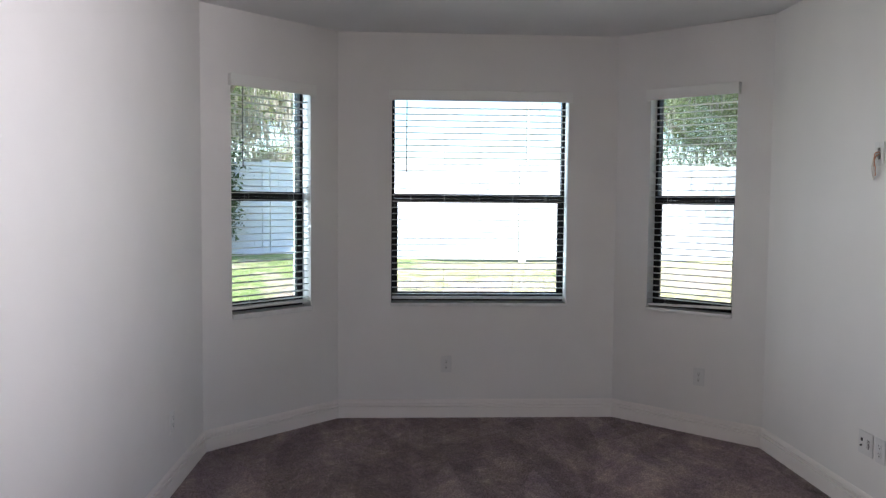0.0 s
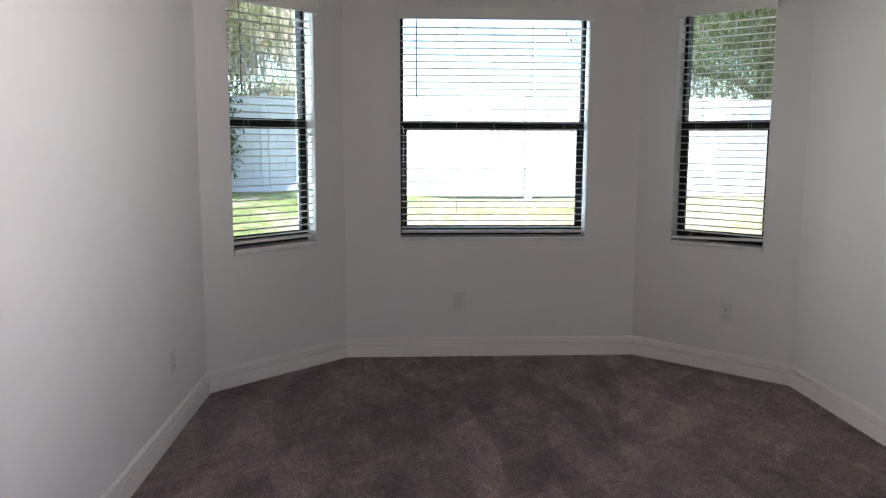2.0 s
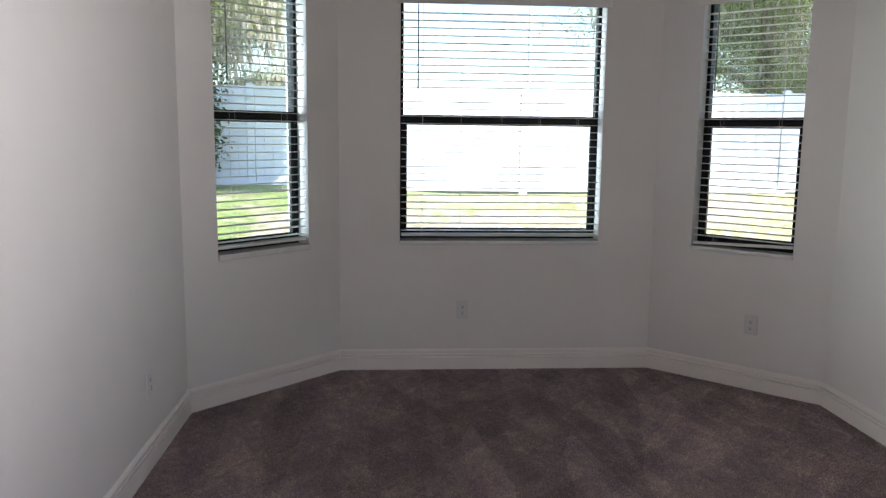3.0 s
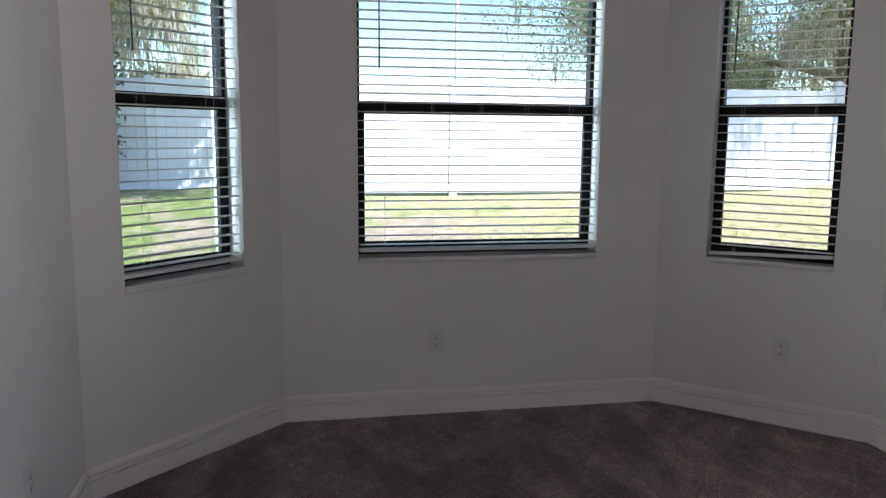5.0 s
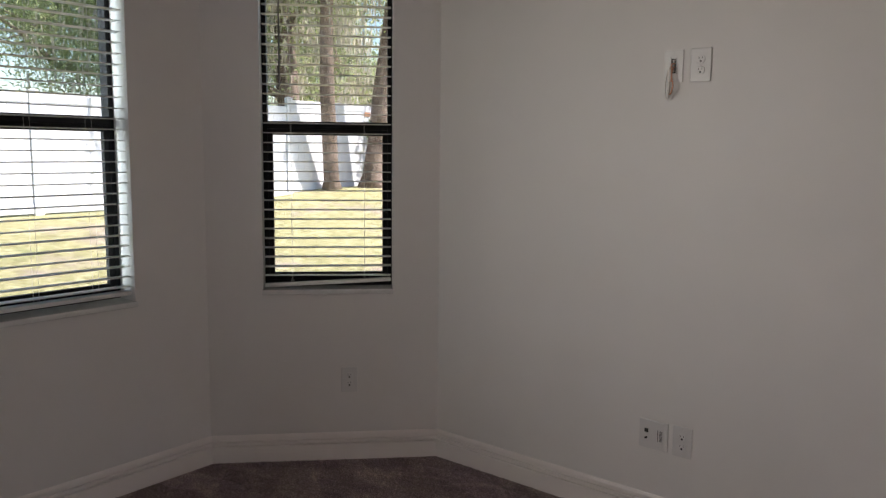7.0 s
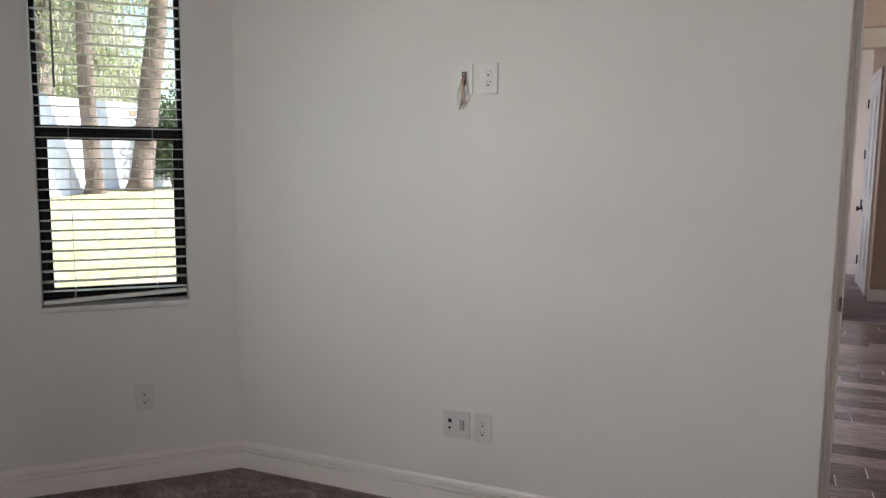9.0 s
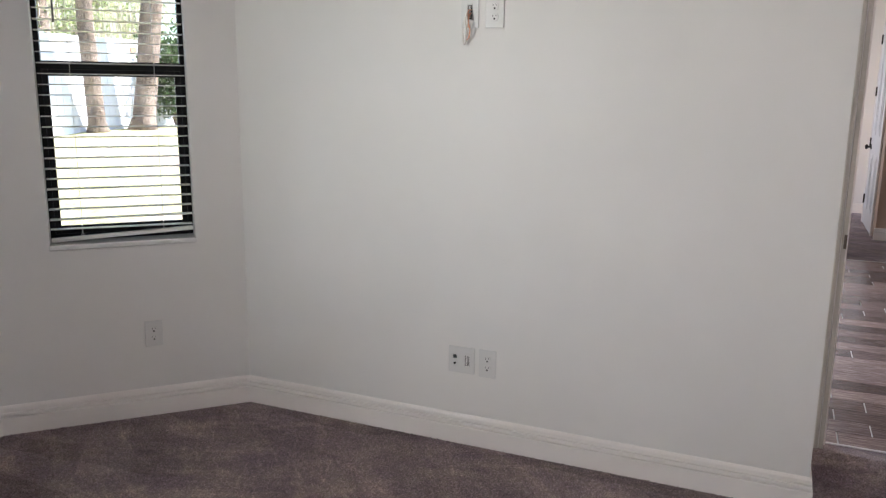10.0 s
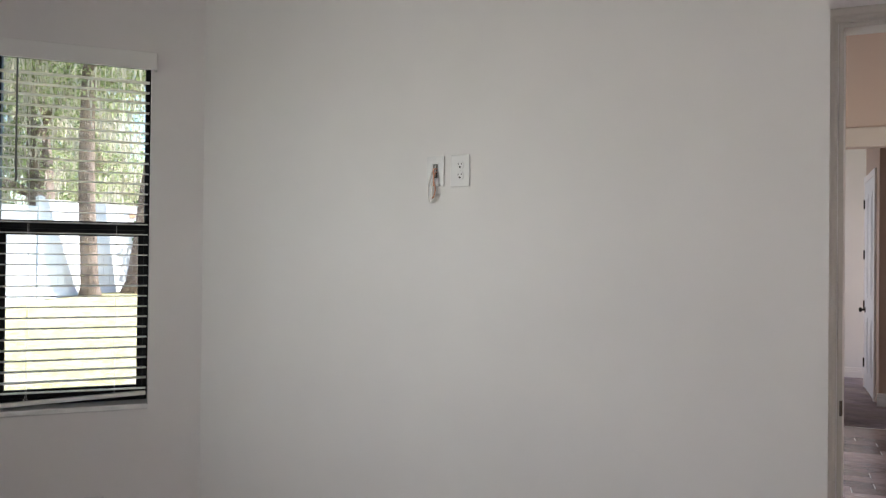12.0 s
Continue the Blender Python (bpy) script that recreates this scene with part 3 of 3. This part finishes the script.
def wire_plate():
    thing = tagged(new("cable_plate"), "white one-gang plate with loose orange and white wires", "wall plate")
    bm = bmesh.new()
    for g in ((-0.0365, -0.013, -0.0595, 0.0595), (0.013, 0.0365, -0.0595, 0.0595), (-0.013, 0.013, 0.034, 0.0595), (-0.013, 0.013, -0.0595, -0.034)):
        box(bm, g[0], g[1], -0.006, 0, g[2], g[3])
    part("cover_plate", bm, PLASTIC, thing)
    part("insert", boxed(-0.0128, 0.0128, -0.004, -0.0005, -0.0338, 0.0338), PLASTIC, thing)
    part("opening", boxed(-0.0095, 0.0095, -0.0052, -0.0038, -0.026, 0.028), DARK, thing, "dark open slot")
    part("bracket", boxed(-0.0025, 0.0025, -0.0085, -0.002, -0.022, 0.024, 0.001), PLASTIC, thing, "pale upright divider")
    for z in (-0.018, -0.004, 0.010, 0.021):
        part("terminal", boxed(-0.0080, 0.0080, -0.0078, -0.004, z - 0.0022, z + 0.0022, 0.0006), BRASS, thing, "dull metal terminal")
    for g in ((-0.0122, -0.0102, -0.029, 0.031), (0.0102, 0.0122, -0.029, 0.031)):
        part("rim", boxed(g[0], g[1], -0.0085, -0.004, g[2], g[3], 0.0006), PLASTIC, thing)
    for pts, mt, lb in (
        ([(0.004, -0.004, -0.002), (0.007, -0.024, -0.010), (0.003, -0.03, -0.035), (0.010, -0.028, -0.07), (0.002, -0.022, -0.098), (-0.006, -0.018, -0.106)], WIREORANGE, "orange wire"),
        ([(0.0, -0.004, 0.006), (-0.006, -0.026, -0.006), (-0.010, -0.03, -0.04), (-0.004, -0.026, -0.075), (-0.012, -0.02, -0.112)], WIREWHITE, "white wire"),
        ([(-0.004, -0.004, -0.004), (-0.014, -0.022, -0.02), (-0.020, -0.028, -0.06), (-0.022, -0.022, -0.10), (-0.016, -0.02, -0.124), (-0.009, -0.02, -0.112), (-0.014, -0.02, -0.09)], WIREWHITE, "white wire looped at its end"),
        ([(0.006, -0.004, 0.010), (0.002, -0.028, 0.004), (0.005, -0.032, -0.03), (0.003, -0.03, -0.06)], WIREORANGE, "orange wire"),
    ):
        # smooth the run
        fine = []
        for i in range(len(pts) - 1):
            for k in range(5):
                t = k / 5
                p0, p1, p2, p3 = (Vector(pts[max(0, min(len(pts) - 1, i + o))]) for o in (-1, 0, 1, 2))
                fine.append(0.5 * ((2 * p1) + (p2 - p0) * t + (2 * p0 - 5 * p1 + 4 * p2 - p3) * t * t + (3 * p1 - p0 - 3 * p2 + p3) * t ** 3))
        fine.append(Vector(pts[-1]))
        part("wire", tube(bmesh.new(), fine, [0.0029] * len(fine), 7), mt, thing, lb, smooth=True)
    screw(thing, 0, 0.048)
    screw(thing, 0, -0.048)
    thing.matrix_world = on_wall(P4, P5, P4[1] - 4.098, 1.846)


media_plate()
wire_plate()


# ---- doorway and hall ----
door = tagged(new("door_1"), "door frame, its shade put into a taupe tone, with a dark strike plate", "door frame", kind="structure")
CAS = [(0, 0), (0, 0.060), (0.008, 0.060), (0.016, 0.054), (0.016, 0.03), (0.012, 0.024), (0.012, 0.012), (0.008, 0.004), (0.008, 0)]
for nm, y0, sgn in (("casing", DOOR_Y1 + 0.004, 1), ("casing", DOOR_Y0 - 0.004, -1)):
    bm = bmesh.new()
    lo = [bm.verts.new((3.12 - d, y0 + sgn * w, 0)) for d, w in CAS]
    hi = [bm.verts.new((3.12 - d, y0 + sgn * w, DOOR_H + w)) for d, w in CAS]
    for k in range(len(CAS)):
        j = (k + 1) % len(CAS)
        bm.faces.new((lo[k], lo[j], hi[j], hi[k]))
    bm.faces.new(lo)
    bm.faces.new(hi)
    bmesh.ops.recalc_face_normals(bm, faces=bm.faces)
    part(nm, bm, CASING_SHADED, door)
bm = bmesh.new()
lo = [bm.verts.new((3.12 - d, DOOR_Y0 - 0.004 - w, DOOR_H + w)) for d, w in CAS]
hi = [bm.verts.new((3.12 - d, DOOR_Y1 + 0.004 + w, DOOR_H + w)) for d, w in CAS]
for k in range(len(CAS)):
    j = (k + 1) % len(CAS)
    bm.faces.new((lo[k], lo[j], hi[j], hi[k]))
bmesh.ops.recalc_face_normals(bm, faces=bm.faces)
part("head_casing", bm, CASING_SHADED, door)
for y0, y1 in ((DOOR_Y1 - 0.018, DOOR_Y1 - 0.001), (DOOR_Y0 + 0.001, DOOR_Y0 + 0.018)):
    part("jamb", boxed(3.118, 3.242, y0, y1, 0, DOOR_H - 0.001, 0.001), CASING_SHADED, door)
part("head_jamb", boxed(3.118, 3.242, DOOR_Y0 + 0.018, DOOR_Y1 - 0.018, DOOR_H - 0.018, DOOR_H - 0.001, 0.001), CASING_SHADED, door)
part("door_stop", boxed(3.165, 3.20, DOOR_Y1 - 0.028, DOOR_Y1 - 0.018, 0, DOOR_H - 0.018, 0.001), TRIM, door)
part("strike_plate", boxed(3.1155, 3.15, DOOR_Y1 - 0.0195, DOOR_Y1 - 0.0085, 0.905, 0.965, 0.001), BRASS, door, "dark metal strike plate")

HX0, HX1, HY0, HY1, HALLH = 3.24, 7.75, 0.6, 3.6, 3.6
tagged(part("hall_floor", boxed(3.17, HX1, HY0 - 0.1, HY1 + 0.1, -0.1, -0.006), GROUT), "pale grout bed under the hall tiles", "floor", kind="structure")
hall_floor = bpy.data.objects["hall_floor"]
TL, TW = 0.905, 0.150
tile_me = mesh_of("plank", boxed(-TW / 2 + 0.002, TW / 2 - 0.002, -TL / 2 + 0.0035, TL / 2 - 0.0035, -0.008, 0, 0.0012), TILE)
rng = random.Random(5)
col = 0
x = 3.20 + TW / 2
while x < HX1 - 0.02:
    off = rng.choice((0.0, 0.3, 0.6)) + (col % 2) * 0.15
    y = HY0 - TL + off
    while y < HY1 + TL:
        # planks at the walls are cut to fit
        e0, e1 = max(y - TL / 2, HY0 - 0.02), min(y + TL / 2, HY1 + 0.02)
        if e1 - e0 > 0.06:
            o = part("plank", tile_me, None, hall_floor)
            o.matrix_world = Matrix.Translation((x, (e0 + e1) / 2, 0)) @ Matrix.Diagonal((1, (e1 - e0) / TL, 1, 1))
        y += TL
    x += TW
    col += 1
part("threshold", boxed(3.185, 3.2, DOOR_Y0 + 0.018, DOOR_Y1 - 0.018, -0.004, 0.004, 0.002), GROUT, door)
tagged(part("far_floor", boxed(HX1, 11.2, 0.4, 3.8, -0.1, 0.003), CARPET), "dark brown carpet in the far room", "carpet", kind="structure")
tagged(part("hall_ceiling", boxed(3.12, 11.3, 0.3, 3.9, HALLH, HALLH + 0.12), CEIL), "flat white hall ceiling", "ceiling", kind="structure")
# unseen opening cut to hold the hall's added lamp
HW = (4.2, 6.6)
wall("hall_wall_north", (3.24, HY1), (6.95, HY1), 0, HALLH, 0.15, [(HW[0] - 3.24, HW[1] - 3.24, 0.05, 2.4)], mat=TAN, label="beige painted hall wall with an unseen opening added for light")
wall("hall_wall_south", (6.95, HY0), (3.24, HY0), 0, HALLH, 0.15, mat=TAN, label="beige painted hall wall")
tagged(part("hall_wall_west", boxed(3.10, 3.235, HY0 - 0.2, HY1 + 0.2, CEILING + 0.121, HALLH), TAN), "beige painted hall wall", "wall", kind="structure")
wall("hall_wall_east", (6.95, HY1), (6.95, HY0), 0, HALLH, 0.12, [(HY1 - 2.75, HY1 - 1.2, -0.01, 2.445)], mat=TAN, label="beige painted wall over a wide opening")
tagged(part("opening_trim", boxed(6.93, 6.949, 1.1, 2.85, 2.446, 2.605, 0.006), TANLIGHT), "pale beige band over the opening", "trim", kind="structure")
# far room
tagged(part("far_wall_block", boxed(8.95, 10.33, 0.5, 1.90, 0, HALLH), TAN), "beige painted wall beside a white door", "wall", kind="structure")
tagged(part("far_wall_east", boxed(11.05, 11.2, 0.4, 3.8, 0, HALLH), WALL), "pale grey-white far wall", "wall", kind="structure")
tagged(part("far_wall_north", boxed(7.07, 11.05, 3.6, 3.75, 0, HALLH), WALL), "pale grey-white far wall", "wall", kind="structure")
tagged(part("far_wall_front", boxed(7.07, 8.95, 0.45, 0.6, 0, HALLH), TAN), "beige wall", "wall", kind="structure")
skirting([(11.05, 3.6), (11.05, 0.6)], PROFILE)
skirting([(8.95, 1.915), (8.95, 0.6)], PROFILE)


def far_door():
    thing = tagged(new("door_2"), "white panelled tall door with dark hinges and knob", "door", kind="structure")
    x0, x1, y = 9.28, 10.25, 1.90
    part("leaf", boxed(x0, x1, y, y + 0.018, 0.012, 2.43, 0.002), DOORPAINT, thing)
    for z0, z1 in ((0.22, 0.86), (1.08, 2.28)):
        for a, b in ((x0 + 0.13, x0 + 0.47), (x0 + 0.57, x1 - 0.13)):
            bm = bmesh.new()
            box(bm, a, b, y + 0.0185, y + 0.024, z0, z1, 0.004)
            part("panel", bm, DOORPAINT, thing)
            part("raised_field", boxed(a + 0.05, b - 0.05, y + 0.0235, y + 0.031, z0 + 0.05, z1 - 0.05, 0.006), DOORPAINT, thing)
    for a, b in ((x0 - 0.075, x0 - 0.004), (x1 + 0.004, x1 + 0.075)):
        part("casing", boxed(a, b, y + 0.0005, y + 0.022, 0, 2.51, 0.004), TRIM, thing)
    part("head_casing", boxed(x0 - 0.004, x1 + 0.004, y + 0.0005, y + 0.022, 2.436, 2.51, 0.004), TRIM, thing)
    for z in (0.30, 0.98, 1.58, 2.18):
        part("hinge", boxed(x1 - 0.01, x1 + 0.012, y + 0.017, y + 0.034, z - 0.055, z + 0.055, 0.002), BLACKMETAL, thing, "dark bronze hinge")
    kx = x1 - 0.10
    kb = tube(bmesh.new(), [(kx, y + 0.018, 0.93), (kx, y + 0.026, 0.93), (kx, y + 0.027, 0.93), (kx, y + 0.05, 0.93), (kx, y + 0.056, 0.93), (kx, y + 0.07, 0.93), (kx, y + 0.082, 0.93), (kx, y + 0.088, 0.93)],
              [0.033, 0.031, 0.012, 0.012, 0.024, 0.03, 0.025, 0.010], 16)
    part("door_knob", kb, BLACKMETAL, thing, "dark bronze round knob", smooth=True)


far_door()


# ---- outside ----
def ground_z(x, y):
    if y < 6.3:
        return -0.15
    t = min(1.0, (y - 6.3) / 8.2)
    t2 = min(1.0, max(0.0, (x - 7.8) / 2.4))
    t3 = min(1.0, max(0.0, (1.3 - x) / 2.6))
    swell = 0.17 * t2 * t2 * (3 - 2 * t2) + 0.11 * t3 * t3 * (3 - 2 * t3)
    return -0.15 + (0.65 + swell + 0.012 * min(12, max(0, x - 4.6))) * (t * t * (3 - 2 * t)) + 0.02 * math.sin(x * 0.9) * math.sin(y * 0.7)


bm = bmesh.new()
gx = [-300, -120, -50] + [-24 + i for i in range(61)] + [60, 120, 300]
gy = [-300, -100, -30, -5, 2] + [6 + 0.5 * i for i in range(30)] + [24, 30, 45, 80, 150, 400]
gv = [[bm.verts.new((x, y, ground_z(x, y))) for x in gx] for y in gy]
for j in range(len(gy) - 1):
    for i in range(len(gx) - 1):
        bm.faces.new((gv[j][i], gv[j][i + 1], gv[j + 1][i + 1], gv[j + 1][i]))
tagged(part("ground", bm, LAWN, smooth=True), "patchy sunlit lawn with dry leaves", "lawn", kind="structure")

FENCE_Y, FH = 14.6, 1.79


def build_fence():
    thing = tagged(new("fence"), "tall white vinyl privacy fence in bright sun", "fence")
    pitch = 2.33
    board = 0.1455
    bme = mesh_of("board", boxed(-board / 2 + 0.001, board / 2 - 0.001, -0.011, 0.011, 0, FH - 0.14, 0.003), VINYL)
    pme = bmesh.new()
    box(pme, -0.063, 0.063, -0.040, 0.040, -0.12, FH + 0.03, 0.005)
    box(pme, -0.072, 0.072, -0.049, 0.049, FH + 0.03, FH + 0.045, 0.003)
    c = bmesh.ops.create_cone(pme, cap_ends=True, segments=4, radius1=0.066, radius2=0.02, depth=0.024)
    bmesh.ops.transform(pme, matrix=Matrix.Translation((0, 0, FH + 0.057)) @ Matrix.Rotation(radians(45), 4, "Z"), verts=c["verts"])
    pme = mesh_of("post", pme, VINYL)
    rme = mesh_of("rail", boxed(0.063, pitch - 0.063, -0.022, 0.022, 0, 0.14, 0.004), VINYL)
    for i in range(-4, 8):
        x = 2.33 + i * pitch
        z = 0.48 + 0.02 * max(0, i - 1) + (0.11 if i > 2 else 0.0)
        part("post", pme, None, thing).matrix_world = Matrix.Translation((x, FENCE_Y, z))
        part("rail", rme, None, thing).matrix_world = Matrix.Translation((x, FENCE_Y, z + 0.06))
        part("rail", rme, None, thing).matrix_world = Matrix.Translation((x, FENCE_Y, z + FH - 0.13))
        for k in range(15):
            part("board", bme, None, thing).matrix_world = Matrix.Translation((x + 0.074 + (k + 0.5) * board, FENCE_Y, z + 0.1))
    return thing


build_fence()


def leaves(centre_pts, per, spread, size, seed, droop=0.0):
    """Many small folded leaves scattered about branch ends, as one mesh."""
    r = np.random.RandomState(seed)
    c = np.repeat(np.array(centre_pts, dtype=float), per, axis=0)
    n = len(c)
    c += r.normal(0, 1, (n, 3)) * np.array(spread)
    d = r.normal(0, 1, (n, 3))
    d[:, 2] -= droop
    d /= np.linalg.norm(d, axis=1)[:, None]
    e = np.cross(d, r.normal(0, 1, (n, 3)))
    e /= np.linalg.norm(e, axis=1)[:, None]
    s = size * r.uniform(0.6, 1.4, n)[:, None]
    v = np.stack([c - d * s, c + e * s * 0.42, c + d * s, c - e * s * 0.42], axis=1).reshape(-1, 3)
    f = np.arange(n * 4).reshape(-1, 4)
    me = bpy.data.meshes.new("crown")
    me.from_pydata(v.tolist(), [], f.tolist())
    return me


def strands(starts, per, length, seed):
    """Hanging grey moss: thin tapering ribbons that sway a little."""
    r = np.random.RandomState(seed)
    verts, faces = [], []
    for s in starts:
        for _ in range(per):
            p = np.array(s) + r.normal(0, 0.22, 3)
            ln = length * r.uniform(0.4, 1.3)
            a = r.uniform(0, math.pi)
            wv = np.array([math.cos(a), math.sin(a), 0]) * r.uniform(0.012, 0.035)
            k = 5
            b = len(verts)
            sway = r.normal(0, 0.06, 2)
            for i in range(k + 1):
                t = i / k
                q = p + np.array([sway[0] * t * t + r.normal(0, 0.012), sway[1] * t * t, -ln * t])
                w = wv * (1 - 0.8 * t)
                verts += [(q - w).tolist(), (q + w).tolist()]
            for i in range(k):
                faces.append((b + 2 * i, b + 2 * i + 1, b + 2 * i + 3, b + 2 * i + 2))
    me = bpy.data.meshes.new("moss")
    me.from_pydata(verts, [], faces)
    return me


def tree(x, y, height, girth, seed, lean=(0, 0), first=0.35, reach=2.6, per=200, moss=4, leaf=0.034, puff=0.34, label="tall oak with grey hanging moss beyond the lawn"):
    r = random.Random(seed)
    thing = tagged(new("tree"), label, "tree", "trees in the yard")
    z0 = ground_z(x, y) - 0.05
    pts, rad = [], []
    n = 10
    for i in (0, 0.25, *range(1, n + 1)):
        t = i / n
        pts.append(Vector((lean[0] * t + 0.12 * math.sin(t * 5 + seed), lean[1] * t + 0.10 * math.cos(t * 4 + seed * 2) - 0.1, height * 0.85 * t)))
        rad.append(girth * ((1 - t) ** 0.8 * 0.85 + 0.1) * (1.3 if i == 0 else 1))
    bm = tube(bmesh.new(), pts, rad, 14)
    for v in bm.verts:
        v.co += Vector((noise.noise(v.co * 2.1), noise.noise(v.co * 2.1 + Vector((7, 0, 0))), 0)) * girth * 0.18
    part("trunk", bm, BARK, thing, smooth=True)
    ends = []
    for k in range(11):
        t = first + (1 - first) * (k / 11) ** 0.9
        i = min(n - 1, int(t * n))
        base = pts[i + 1].lerp(pts[i + 2], t * n - i)
        a = r.uniform(0, 2 * math.pi) if k else 0.4
        ln = reach * r.uniform(0.7, 1.25) * (1.15 - 0.5 * t)
        rise = r.uniform(-0.05, 0.6)
        d = Vector((math.cos(a), math.sin(a), rise))
        lp = [base + d * ln * s + Vector((0, 0, 0.35 * ln * s * s * rise)) + Vector((r.gauss(0, 0.09), r.gauss(0, 0.09), r.gauss(0, 0.07))) * (s > 0) for s in (0, 0.25, 0.5, 0.75, 1)]
        g = girth * 0.36 * (1.1 - t)
        lb = tube(bmesh.new(), lp, [g + 0.02, g * 0.8 + 0.015, g * 0.6 + 0.012, g * 0.4 + 0.01, 0.012], 7)
        for s in range(1, 5):
            for _ in range(3):
                tw = Vector((r.gauss(0, 1), r.gauss(0, 1), r.gauss(0.2, 0.6))).normalized() * ln * 0.33
                e = lp[s] + tw
                tube(lb, [lp[s], lp[s] + tw * 0.5 + Vector((0, 0, 0.05)), e], [0.016, 0.011, 0.005], 5)
                ends += [e, lp[s] + tw * 0.55]
        part("limb", lb, BARK, thing, smooth=True)
    me = leaves([tuple(e) for e in ends], per, (puff, puff, puff * 0.8), leaf, seed)
    me.materials.append(LEAF)
    part("crown", me, None, thing, "green leafy crown with gaps")
    if moss:
        mm = strands([tuple(e) for e in ends[::2]], moss, 0.5, seed + 50)
        mm.materials.append(MOSS)
        part("moss", mm, None, thing, "grey hanging moss")
    thing.location = (x, y, z0)
    return thing


tree(10.17, 14.36, 11.0, 0.170, 3, (-1.25, -1.3), 0.38, 2.8, 170, 16)
tree(11.0, 14.40, 12.0, 0.235, 8, (0.5, -2.0), 0.38, 3.2, 170, 16)
tree(8.3, 18.5, 8.0, 0.30, 12, (0.2, 0.3), 0.10, 3.3, 480, 12, 0.034, 0.42)
tree(12.5, 18.5, 11.0, 0.34, 21, (0.3, 0.3), 0.12, 3.8, 180, 70, 0.048, 0.5)
tree(16.0, 20.5, 11.0, 0.34, 27, (-0.3, 0.3), 0.10, 3.9, 160, 70, 0.052, 0.5)
tree(-4.6, 17.2, 8.0, 0.32, 31, (0.2, 0.3), 0.16, 3.0, 300, 80)
tree(-4.6, 20.5, 9.0, 0.28, 35, (0.3, 0.3), 0.10, 2.8, 300, 70)
# unseen leaning oak, added to cast the shade on the fence's west end
tree(-4.55, 10.6, 7.5, 0.22, 52, (5.0, 1.6), 0.62, 1.7, 72, 4, 0.06, 0.34, "unseen leaning oak added so its crown shades the fence")
tree(-4.25, 13.9, 10.0, 0.24, 41, (-0.2, 0.3), 0.48, 2.8, 160, 7)


def shrub(x, y, h, w, seed):
    r = random.Random(seed)
    thing = tagged(new("shrub"), "dark green leafy shrub against the white fence", "shrub")
    bm = bmesh.new()
    ends = []
    for _ in range(14):
        a, q = r.uniform(0, 2 * math.pi), r.uniform(0.2, 1)
        e = Vector((math.cos(a) * w * q, math.sin(a) * w * q * 0.6, h * r.uniform(0.45, 1)))
        tube(bm, [(0, 0, -0.05), e * 0.5 + Vector((0, 0, 0.1)), e], [0.025, 0.016, 0.006], 6)
        ends += [tuple(e), tuple(e * 0.7), tuple(e * 0.45)]
    part("stem", bm, BARK, thing)
    me = leaves(ends, 150, (0.18, 0.14, 0.2), 0.045, seed)
    me.materials.append(LEAFDARK)
    part("foliage", me, None, thing)
    thing.location = (x, y, ground_z(x, y))


shrub(-3.22, 14.0, 1.9, 0.36, 4)
shrub(12.1, 14.25, 1.7, 0.5, 6)

pole = tagged(new("flag_pole"), "slim pale pole behind the fence", "pole")
part("shaft", tube(bmesh.new(), [(2.5, 15.2, 0.4), (2.5, 15.2, 9.5)], [0.035, 0.028], 12), VINYL, pole)
part("cap", tube(bmesh.new(), [(2.5, 15.2, 9.5), (2.5, 15.2, 9.6)], [0.045, 0.012], 12), VINYL, pole)

tag = tagged(new("fence_tag"), "small faded red tag on the white fence", "tag")
part("plate", boxed(11.32, 11.47, 14.57, 14.582, 2.20, 2.28, 0.003), WIREORANGE, tag)
part("nail", tube(bmesh.new(), [(11.395, 14.571, 2.26), (11.395, 14.563, 2.26)], [0.006, 0.009], 8), METAL, tag)
